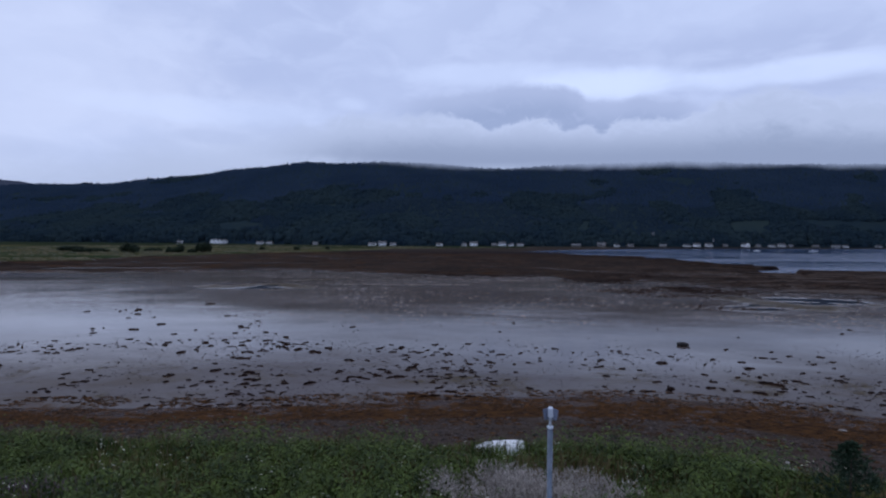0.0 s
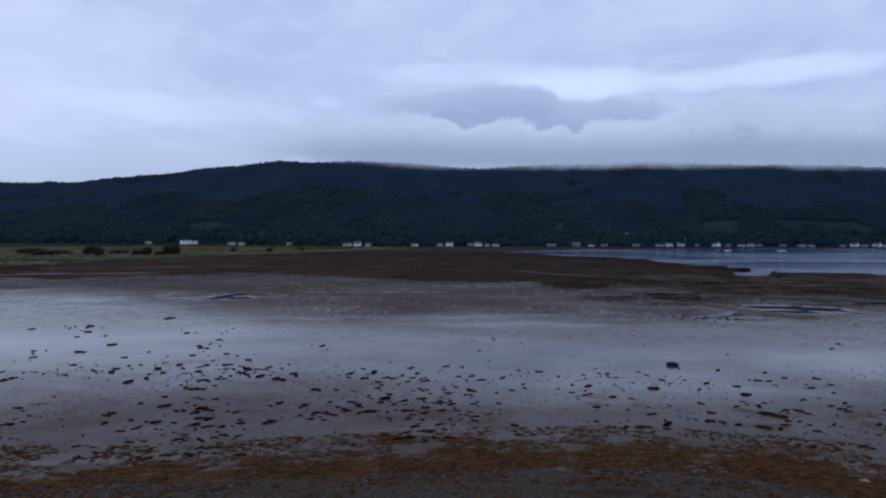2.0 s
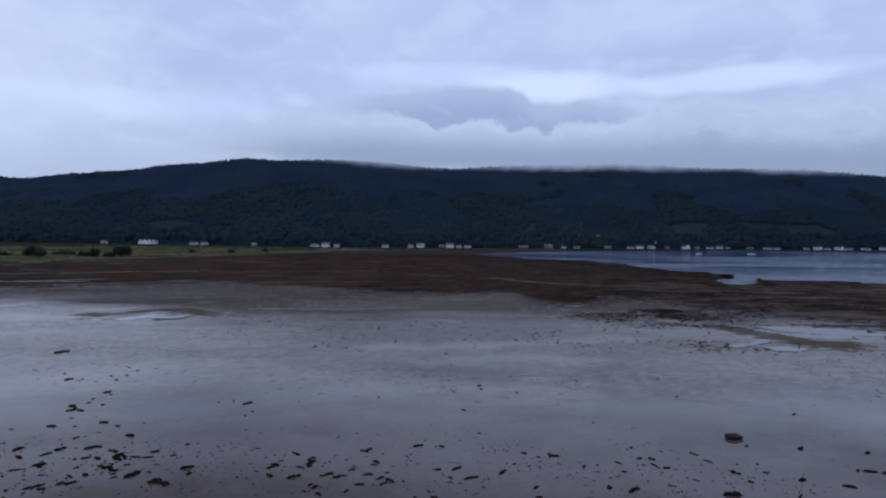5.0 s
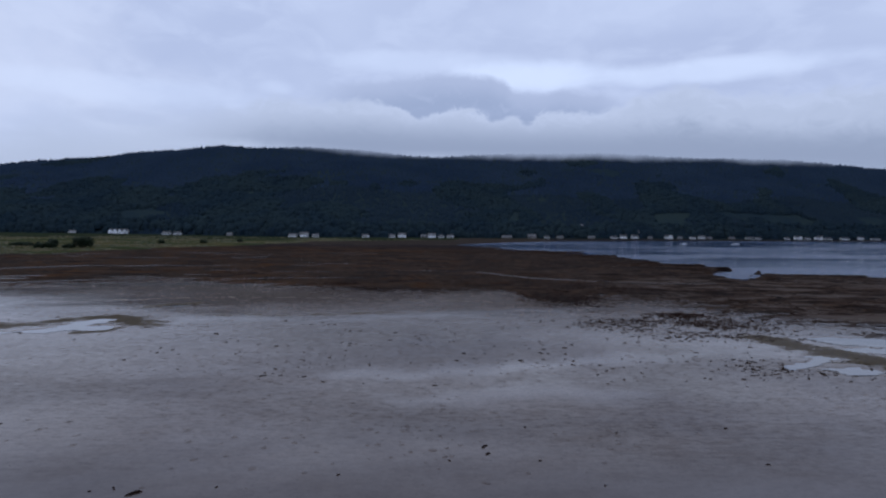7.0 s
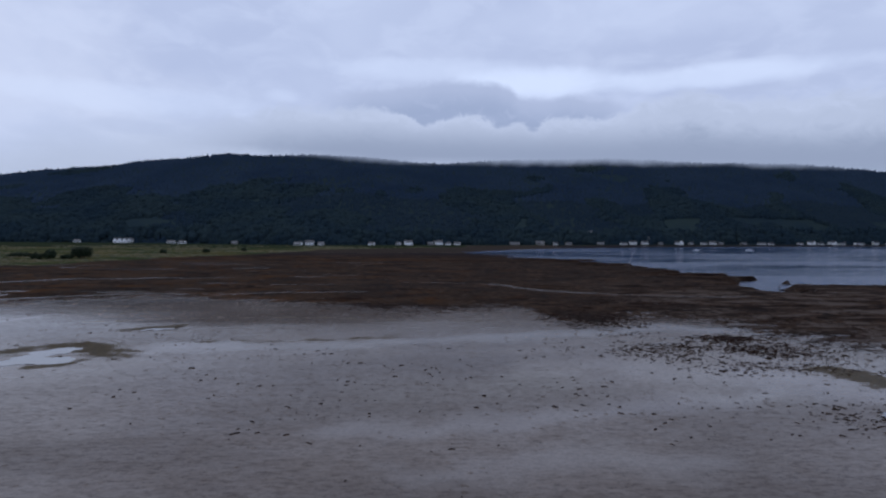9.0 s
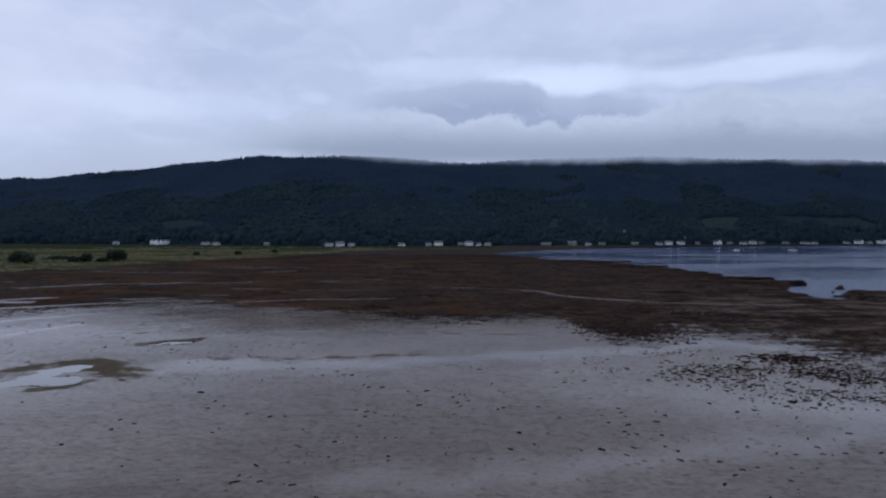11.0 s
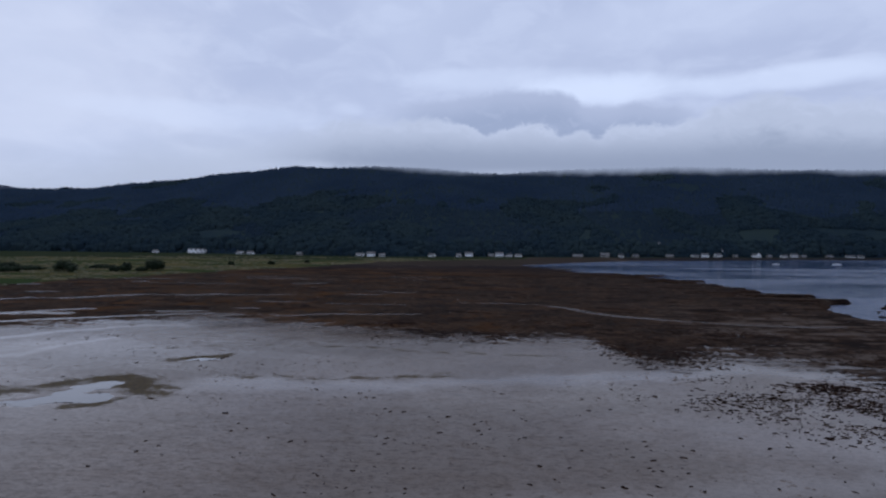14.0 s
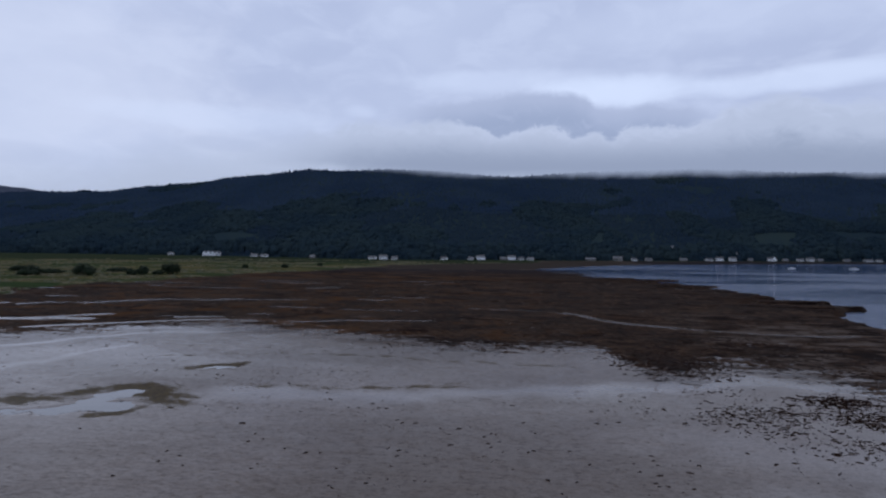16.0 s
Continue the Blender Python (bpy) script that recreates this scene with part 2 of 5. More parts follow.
    mud = g.mix(g.math("MULTIPLY", g.math("MULTIPLY", g.ramp(algae, 0.40, 0.30), upper), g.ramp(x, 0.0, 14.0, 0.05, 0.3)), mud, (0.060, 0.060, 0.034))
    wet = g.math("ADD", g.math("MULTIPLY", n_big, 0.7), g.math("MULTIPLY", n_mid, 0.3))
    rough = g.ramp(wet, 0.38, 0.62, 0.04, 0.10)
    rough = g.math("ADD", rough, g.math("MULTIPLY", n_grit, 0.03))
    film = g.math("MULTIPLY", zone("film", 0.40, 0.80, 1.3, 0.9), 0.9)
    rough = g.mix(g.math("MULTIPLY", damp, 0.6), rough, (0.06, 0.06, 0.06))
    rough = g.mix(film, rough, (0.13, 0.13, 0.13))
    # olive bars
    bar = g.math("MULTIPLY", zone("bar", 0.28, 0.74, 1.5), g.ramp(mask("bar"), 0.15, 0.35))
    col = g.mix(g.math("MULTIPLY", bar, 0.95), mud, g.mix(g.ramp(n_fine, 0.4, 0.6), (0.031, 0.022, 0.013), (0.072, 0.053, 0.024)))
    rough = g.mix(bar, rough, (0.5, 0.5, 0.5))
    # bladder wrack
    n_tuft = g.noise(pos, 0.9, 4.0, 0.65)
    weed_col = g.mix(g.ramp(n_tuft, 0.42, 0.58), (0.014, 0.010, 0.008), (0.034, 0.021, 0.015))
    weed_col = g.mix(g.math("MULTIPLY", g.ramp(n_big, 0.42, 0.6), g.ramp(x, 60.0, -60.0, 0.2, 0.8)), weed_col, (0.064, 0.030, 0.012))
    patch = g.noise(g.stretch(pos, (0.55, 1.0, 1.0)), 0.11, 6.0, 0.62, 0.6)
    weed_col = g.mix(g.math("MULTIPLY", g.ramp(patch, 0.52, 0.62), 0.6), weed_col, (0.042, 0.031, 0.023))
    weed_col = g.mix(g.math("MULTIPLY", g.ramp(patch, 0.49, 0.40), 0.85), weed_col, (0.008, 0.006, 0.006))
    weed_col = g.mix(g.ramp(y, 430.0, 600.0), weed_col, g.mix(n_tuft, (0.012, 0.010, 0.011), (0.03, 0.026, 0.026)))
    tan = g.math("MULTIPLY", g.ramp(g.math("ADD", patch, g.math("MULTIPLY", n_run, 0.5)), 0.46, 0.6), g.math("MULTIPLY", g.ramp(x, 30.0, 62.0), g.ramp(y, 262.0, 200.0)))
    weed_col = g.mix(g.math("MULTIPLY", tan, 0.9), weed_col, (0.078, 0.061, 0.050))
    weed = g.math("MULTIPLY", zone("weed", 0.26, 0.66, 1.8, 1.5), g.ramp(mask("weed"), 0.03, 0.2))
    # thin weed and silt thinning out from the rim of the bed
    litter = g.math("MULTIPLY", g.ramp(mask("weed"), 0.0, 0.5), g.ramp(g.math("ADD", g.math("ADD", n_fine, n_run), g.math("MULTIPLY", n_grit, 0.5)), 0.62, 0.9))
    col = g.mix(g.math("MULTIPLY", litter, 0.8), col, (0.028, 0.02, 0.015))
    col = g.mix(weed, col, weed_col)
    rough = g.mix(weed, rough, (0.55, 0.55, 0.55))
    # orange wrack of the strand line
    wrack = g.math("MULTIPLY", zone("wrack", 0.36, 0.72, 2.6, 0.8), g.ramp(mask("wrack"), 0.03, 0.2))
    col = g.mix(wrack, col, g.mix(g.ramp(n_fine, 0.36, 0.62), (0.022, 0.014, 0.010), (0.074, 0.036, 0.014)))
    rough = g.mix(wrack, rough, (0.6, 0.6, 0.6))
    # shingle
    shingle = zone("shingle", 0.36, 0.66, 0.9)
    gravel = g.mix(g.ramp(n_grit, 0.4, 0.62), (0.028, 0.021, 0.017), (0.082, 0.064, 0.053))
    gravel = g.mix(g.math("MULTIPLY", g.ramp(n_mid, 0.5, 0.68), 0.7), gravel, (0.030, 0.018, 0.010))
    col = g.mix(shingle, col, gravel)
    rough = g.mix(shingle, rough, (0.7, 0.7, 0.7))
    # turf and salt marsh
    turf = zone("turf", 0.42, 0.58, 0.6)
    streak = g.noise(g.stretch(pos, (0.5, 1.0, 1.0)), 0.03, 5.0, 0.62, 0.6)
    grass = g.mix(g.ramp(streak, 0.42, 0.56), (0.026, 0.040, 0.016), (0.092, 0.074, 0.033))
    grass = g.mix(g.math("MULTIPLY", g.ramp(n_big, 0.45, 0.6), 0.6), grass, (0.022, 0.036, 0.014))
    # dark rushes and gorse behind the marsh
    rushes = g.ramp(g.math("ADD", y, g.math("MULTIPLY", g.math("SUBTRACT", n_big, 0.5), 160.0)), 640.0, 700.0)
    grass = g.mix(g.math("MULTIPLY", rushes, 0.9), grass, g.mix(n_mid, (0.010, 0.017, 0.010), (0.024, 0.032, 0.016)))
    col = g.mix(turf, col, grass)
    rough = g.mix(turf, rough, (0.9, 0.9, 0.9))
    # pale sand on the far flats
    sand = zone("sand", 0.4, 0.65, 0.8, 0.6)
    far_flat = g.math("MAXIMUM", sand, g.ramp(y, 430.0, 560.0))
    rough = g.mix(far_flat, rough, (0.7, 0.7, 0.7))
    col = g.mix(sand, col, g.mix(n_fine, (0.02, 0.016, 0.013), (0.05, 0.039, 0.032)))
    g.put(p.inputs["Base Color"], col)
    g.put(p.inputs["Roughness"], rough)
    h = g.math("ADD", g.math("MULTIPLY", n_fine, 0.6), g.math("MULTIPLY", n_grit, 0.25))
    cover = g.math("MAXIMUM", g.math("MAXIMUM", weed, wrack), g.math("MAXIMUM", far_flat, g.math("MAXIMUM", shingle, turf)))
    calm = g.math("MULTIPLY", g.ramp(y, 52.0, 66.0), g.ramp(y, 200.0, 175.0))
    k = g.math("ADD", g.math("SUBTRACT", 0.085, g.math("MULTIPLY", calm, 0.06)), g.math("MULTIPLY", cover, 0.8))
    k = g.math("MULTIPLY", k, g.math("SUBTRACT", 1.0, g.math("MULTIPLY", film, 0.95)))
    h = g.math("ADD", h, g.math("MULTIPLY", g.math("MULTIPLY", rip, rip_zone), 0.2))
    b = g.add("ShaderNodeBump")
    g.put(b.inputs["Strength"], k)
    b.inputs["Distance"].default_value = 0.12
    g.put(b.inputs["Height"], h)
    g.put(p.inputs["Normal"], b.outputs[0])
    sheen = g.math("ADD", g.math("MULTIPLY", n_mid, 0.6), g.math("MULTIPLY", n_fine, 0.4))
    sheen = g.math("ADD", g.ramp(sheen, 0.38, 0.62, 0.24, 0.10), g.math("ADD", g.math("MULTIPLY", film, 0.36), g.math("MULTIPLY", damp, 0.30)))
    sheen = g.math("MULTIPLY", sheen, g.math("ADD", g.ramp(y, 108.0, 150.0, 1.0, 0.45), g.math("MULTIPLY", damp, g.ramp(y, 108.0, 150.0, 0.0, 0.55))))
    sheen = g.math("MULTIPLY", sheen, g.math("ADD", g.ramp(y, 56.0, 92.0, 0.55, 1.0), g.math("MULTIPLY", damp, 0.35)))
    g.put(p.inputs["Specular IOR Level"], sheen)
    dry = g.math("ADD", g.math("ADD", g.ramp(y, 72.0, 105.0, 0.0, 0.10), g.ramp(n_big, 0.62, 0.38, 0.0, 0.12)), g.ramp(g.math("ADD", y, g.math("MULTIPLY", g.math("SUBTRACT", n_big, 0.5), 40.0)), 60.0, 43.0, 0.0, 0.48))
    dry = g.math("ADD", dry, g.math("MULTIPLY", rip_zone, g.math("ADD", g.ramp(rip, 0.40, 0.64, 0.0, 0.16), g.ramp(cast, 0.44, 0.68, 0.0, 0.34))))
    matt = g.add("ShaderNodeBsdfDiffuse")
    g.put(matt.inputs["Color"], col)
    g.put(matt.inputs["Normal"], b.outputs[0])
    both = g.add("ShaderNodeMixShader")
    g.put(both.inputs[0], g.math("MAXIMUM", g.math("MULTIPLY", g.math("MAXIMUM", cover, g.math("MAXIMUM", g.math("MULTIPLY", litter, 0.75), g.math("MULTIPLY", bar, 0.7))), 0.94), dry))
    g.put(both.inputs[1], p.outputs[0])
    g.put(both.inputs[2], matt.outputs[0])
    for n in g.tree.nodes:
        if n.bl_idname == "ShaderNodeOutputMaterial":
            g.put(n.inputs[0], both.outputs[0])
    return m


def water_material(name, wave, rough, base, ior, chop):
    m, g, p = material(name)
    pos = place(g)
    n = g.math("ADD", g.noise(g.stretch(pos, (0.6, 1, 1)), 0.8, 4.0), g.math("MULTIPLY", g.noise(pos, 0.09, 3.0), 2.0))
    calm = g.noise(g.stretch(pos, (0.2, 1, 1)), 0.02, 3.0)
    p.inputs["Base Color"].default_value = (*base, 1)
    g.put(p.inputs["Roughness"], g.ramp(calm, 0.35, 0.65, rough * 0.6, rough * 1.4))
    p.inputs["IOR"].default_value = ior
    b = g.add("ShaderNodeBump")
    g.put(b.inputs["Strength"], g.ramp(calm, 0.40, 0.62, wave * 0.4, wave * 1.25))
    b.inputs["Distance"].default_value = chop
    g.put(b.inputs["Height"], n)
    g.put(p.inputs["Normal"], b.outputs[0])
    return m


MUD_A, MUD_B, MUD_C = (0.113, 0.088, 0.070), (0.154, 0.122, 0.099), (0.060, 0.047, 0.040)
GROUND = ground_material()
LOCH = water_material("loch_water", 0.85, 0.18, (0.020, 0.042, 0.095), 1.33, 0.34)
# Pool IOR set above water's 1.33 so the pools reflect more sky.
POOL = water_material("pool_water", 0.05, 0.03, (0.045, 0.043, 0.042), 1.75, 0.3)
WEED = plain("bladder_wrack", (0.008, 0.005, 0.005), (0.026, 0.013, 0.009), 3.0, 0.85, 0.6, per="island", vary=0.5, gloss=0.04)
# Hill foliage and slope: blue of aerial haze put into the base colours.
WOOD_HILL = leafy("hazed_hill_foliage", (0.0145, 0.026, 0.040), (0.021, 0.034, 0.045), 0.011, 0.35, 0.0)
WOOD_BROAD = leafy("hazed_broadleaf_foliage", (0.0135, 0.025, 0.035), (0.022, 0.035, 0.038), 0.013, 0.35, 0.0)
# Upper spruces: stronger blue of haze put into their colour.
WOOD_HAZED = leafy("hazed_spruce_foliage", (0.0175, 0.031, 0.054), (0.025, 0.041, 0.064), 0.008, 0.3, 0.0)
SLOPE = plain("hazed_hill_slope", (0.014, 0.024, 0.031), (0.021, 0.032, 0.031), 0.012, 1.0, 0.3, gloss=0.0)
BUSH = leafy("scrub_leaves", (0.010, 0.018, 0.010), (0.03, 0.048, 0.022))
GRASS = leafy("rank_grass", (0.014, 0.036, 0.010), (0.14, 0.18, 0.036), 0.7, 0.35)
HERB = leafy("nettle_leaves", (0.006, 0.018, 0.006), (0.090, 0.128, 0.020), 1.1, 0.35)
DRYGRASS = leafy("dry_stalks", (0.10, 0.07, 0.03), (0.22, 0.16, 0.08))
PLUME = leafy("seed_plumes", (0.09, 0.075, 0.06), (0.42, 0.38, 0.34), 1.4, 0.5)
YEW = leafy("conifer_needles", (0.012, 0.027, 0.017), (0.036, 0.064, 0.032))
PETAL = leafy("white_petals", (0.32, 0.32, 0.24), (0.55, 0.55, 0.42))
BARK = plain("bark", (0.05, 0.04, 0.03), (0.10, 0.08, 0.06), 4.0, 0.9, 0.6)
HARL = plain("white_harling", (0.86, 0.86, 0.85), (0.93, 0.93, 0.92), 0.6, 0.85, 0.2)
GREYWALL = plain("grey_stone_wall", (0.22, 0.21, 0.20), (0.34, 0.32, 0.30), 0.7, 0.9, 0.4)
SLATE = plain("slate_roof", (0.05, 0.053, 0.06), (0.09, 0.095, 0.10), 0.8, 0.6, 0.3)
PANE = plain("dark_window_glass", (0.02, 0.024, 0.03), (0.03, 0.034, 0.04), 1.0, 0.15, 0.0)
STEEL = plain("galvanised_steel", (0.085, 0.11, 0.14), (0.14, 0.165, 0.20), 6.0, 0.5, 0.1, 0.2)
WHITEMETAL = plain("white_painted_metal", (0.50, 0.54, 0.60), (0.62, 0.65, 0.70), 9.0, 0.45, 0.05)
GREYPLASTIC = plain("smoky_grey_plastic", (0.10, 0.12, 0.17), (0.17, 0.19, 0.25), 9.0, 0.4, 0.05)
GELCOAT = plain("chalky_gelcoat", (0.70, 0.71, 0.70), (0.86, 0.86, 0.84), 2.4, 0.55, 0.15, vary=0.05)
# Far hill: distant haze put into the base colour as pale blue.
FARHAZE = plain("far_hazed_slope", (0.05, 0.06, 0.085), (0.07, 0.08, 0.105), 0.008, 1.0, 0.2, gloss=0.0)
ROCK = plain("wet_dark_rock", (0.012, 0.010, 0.010), (0.035, 0.03, 0.027), 2.5, 0.7, 0.7, gloss=0.15)
SLAB = plain("pale_stone", (0.22, 0.20, 0.18), (0.36, 0.33, 0.30), 3.0, 0.8, 0.6)


# ---- helpers for meshes ----
rng = np.random.default_rng(7)
TABLE = rng.random((256, 256))


def lattice(x, y):
    """Smooth value noise, 0 to 1, for arrays of places."""
    xi, yi = np.floor(x).astype(int), np.floor(y).astype(int)
    fx, fy = x - xi, y - yi
    fx, fy = fx * fx * (3 - 2 * fx), fy * fy * (3 - 2 * fy)
    a, b = TABLE[xi % 256, yi % 256], TABLE[(xi + 1) % 256, yi % 256]
    c, d = TABLE[xi % 256, (yi + 1) % 256], TABLE[(xi + 1) % 256, (yi + 1) % 256]
    return (a * (1 - fx) + b * fx) * (1 - fy) + (c * (1 - fx) + d * fx) * fy


def fbm(x, y, size, octaves=4):
    total, weight, s = 0.0, 0.0, 1.0
    for i in range(octaves):
        total = total + lattice(np.asarray(x, float) / size / s + 17.3 * i, np.asarray(y, float) / size / s + 9.1 * i) * s
        weight += s
        s *= 0.5
    return total / weight


def step(v, lo, hi):
    t = np.clip((np.asarray(v, float) - lo) / (hi - lo), 0, 1)
    return t * t * (3 - 2 * t)


def mesh_of(name, verts, faces, mat=None, smooth=False):
    me = bpy.data.meshes.new(name)
    verts, faces = np.asarray(verts, np.float32), np.asarray(faces, np.int32)
    me.vertices.add(len(verts))
    me.vertices.foreach_set("co", verts.ravel())
    k = faces.shape[1]
    me.loops.add(faces.size)
    me.loops.foreach_set("vertex_index", faces.ravel())
    me.polygons.add(len(faces))
    me.polygons.foreach_set("loop_start", np.arange(0, faces.size, k, dtype=np.int32))
    me.update(calc_edges=True)
    me.validate()
    if mat:
        me.materials.append(mat)
    if smooth:
        me.polygons.foreach_set("use_smooth", np.ones(len(faces), bool))
    return me


def scatter(name, tv, tf, spots, sizes, turns, mat, jitter=0.0, tilt=None):
    """Many copies of a small template (tv, tf) as one joined mesh."""
    tv, tf = np.asarray(tv, float), np.asarray(tf, int)
    n, k = len(spots), len(tv)
    v = np.repeat(tv[None], n, 0)
    if jitter:
        v = v * (1 + jitter * (rng.random((n, k, 3)) - 0.5))
    v = v * np.asarray(sizes, float)[:, None, :]
    if tilt is not None:
        v[:, :, 0] += v[:, :, 2] * tilt[:, None, 0]
        v[:, :, 1] += v[:, :, 2] * tilt[:, None, 1]
    c, s = np.cos(turns)[:, None], np.sin(turns)[:, None]
    v = np.stack((v[..., 0] * c - v[..., 1] * s, v[..., 0] * s + v[..., 1] * c, v[..., 2]), -1) + np.asarray(spots)[:, None, :]
    f = tf[None] + (np.arange(n) * k)[:, None, None]
    return mesh_of(name, v.reshape(-1, 3), f.reshape(-1, tf.shape[1]), mat)


def part(name, bm, mat, parent=None, label="", smooth=False):
    me = bpy.data.meshes.new(name)
    bm.normal_update()
    bm.to_mesh(me)
    bm.free()
    me.materials.append(mat)
    if smooth:
        for q in me.polygons:
            q.use_smooth = True
    ob = new(name, me)
    ob.parent = parent
    return tagged(ob, label)


def box(bm, x0, y0, z0, x1, y1, z1, bevel=0.0):
    m = Matrix.Translation(((x0 + x1) / 2, (y0 + y1) / 2, (z0 + z1) / 2)) @ Matrix.Diagonal((x1 - x0, y1 - y0, z1 - z0, 1))
    made = bmesh.ops.create_cube(bm, size=1, matrix=m)["verts"]
    if bevel:
        edges = list({e for v in made for e in v.link_edges})
        bmesh.ops.bevel(bm, geom=edges, offset=bevel, segments=2, affect="EDGES")
    return bm


def tube(bm, a, b, ra, rb, n=10, caps=True):
    a, b = Vector(a), Vector(b)
    turn = (b - a).to_track_quat("Z", "Y").to_matrix().to_4x4()
    m = Matrix.Translation((a + b) / 2) @ turn
    bmesh.ops.create_cone(bm, cap_ends=caps, segments=n, radius1=ra, radius2=rb, depth=(b - a).length, matrix=m)
    return bm


def thing(name, at, label, category, group="", turn=0.0, kind=""):
    ob = new(name)
    ob.empty_display_size = 0.3
    ob.matrix_world = pose(*at, 0, 0, turn)
    return tagged(ob, label, category, group, kind)


# ---- the ground: one sheet from the bank over the flats to the far shore ----
WATER_Z = -3.0
# each pool: middle, half sizes, and the lines and half widths that its water follows
POOLS = (
    ((-50.5, 123.5), (9.0, 8.0), (((-60, 118.2), (-53, 119.2), 0.55), ((-52.6, 119.6), (-50.5, 121.8), 2.0), ((-50.5, 121.8), (-45.6, 122.2), 2.1), ((-50.6, 123), (-50.0, 128.0), 1.9))),
    ((-44.4, 144.2), (5.0, 2.4), (((-46.2, 143.7), (-42.8, 144.6), 0.8),)),
    ((62.0, 111.0), (10.0, 8.0), (((56.5, 114.6), (62, 113.4), 2.6), ((62, 113.4), (67, 111.5), 3.4), ((56, 108.5), (62, 107.5), 1.8))),
    ((45.0, 101.0), (5.0, 4.6), (((40.6, 99.0), (44.6, 101.6), 0.9), ((44.6, 101.6), (48.0, 104.4), 1.0), ((45.5, 98.0), (50.5, 98.6), 1.2))),
)


def shore_y(x):
    """Where the near mud begins, below the strand line."""
    return np.interp(x, (-60, -31, -22, -9, 0, 11, 18, 27, 60), (34, 35.6, 36.4, 38.4, 41.4, 43.0, 41.8, 39.4, 38))


def bank_y(x):
    """Edge of the rank grass on the near bank."""
    return np.interp(x, (-40, -22, -8.5, 0.4, 4.6, 10.7, 14.2, 16.8, 40), (25.6, 26.0, 26.4, 26.7, 27.4, 27.0, 25.4, 24.7, 23.5))


def wrack_y(x):
    """Landward edge of the orange wrack, above which lies bare shingle."""
    return np.interp(x, (-40, -26, -17, -7.5, 2, 12, 19, 40), (29.5, 30.1, 30.9, 32.6, 34.1, 34.6, 31.4, 29.5))


def far_shore(x):
    return np.interp(x, (-600, -150, 20, 60, 110, 200, 350, 460, 600, 900, 2000), (640, 600, 590, 640, 710, 790, 865, 915, 955, 1040, 1220))


def house_line(x):
    return np.interp(x, (-1500, -900, -450, -150, 45, 460, 510, 900, 2500), (980, 930, 905, 815, 890, 1030, 1040, 1140, 1330))


def marsh_x(y):
    return np.interp(y, (120, 200, 264, 321, 394, 523, 640, 700, 800), (-420, -262, -202, -210, -188, -153, -110, -60, 60))


def loch_x(y):
    """Left edge of the open water at each distance."""
    return np.interp(y, (0, 150, 190, 208, 230, 250, 265, 286, 316, 361, 467, 600, 700, 780),
                     (900, 300, 190, 160, 150, 141, 134, 122, 117, 104, 80, 54, 40, 32))


def oval(x, y, cx, cy, rx, ry, turn=0.0):
    """1 in the middle of an oval, 0.5 on its rim."""
    c, s = math.cos(radians(turn)), math.sin(radians(turn))
    u, v = ((x - cx) * c + (y - cy) * s) / rx, (-(x - cx) * s + (y - cy) * c) / ry
    return np.clip(1 - 0.5 * np.hypot(u, v), 0, 1)


def trail(x, y, points, half):
    """1 along a line through the points, falling to 0.5 at its half width."""
    best = np.full(np.shape(x), 1e9)
    for (ax, ay), (bx, by) in zip(points, points[1:]):
        t = np.clip(((x - ax) * (bx - ax) + (y - ay) * (by - ay)) / ((bx - ax) ** 2 + (by - ay) ** 2), 0, 1)
        best = np.minimum(best, np.hypot(x - ax - t * (bx - ax), y - ay - t * (by - ay)))
    return np.clip(1 - 0.5 * best / half, 0, 1)


def soft(d, width):
    """Signed distance to a mask: 0.5 on the line."""
    return np.clip(0.5 + d / width, 0, 1)


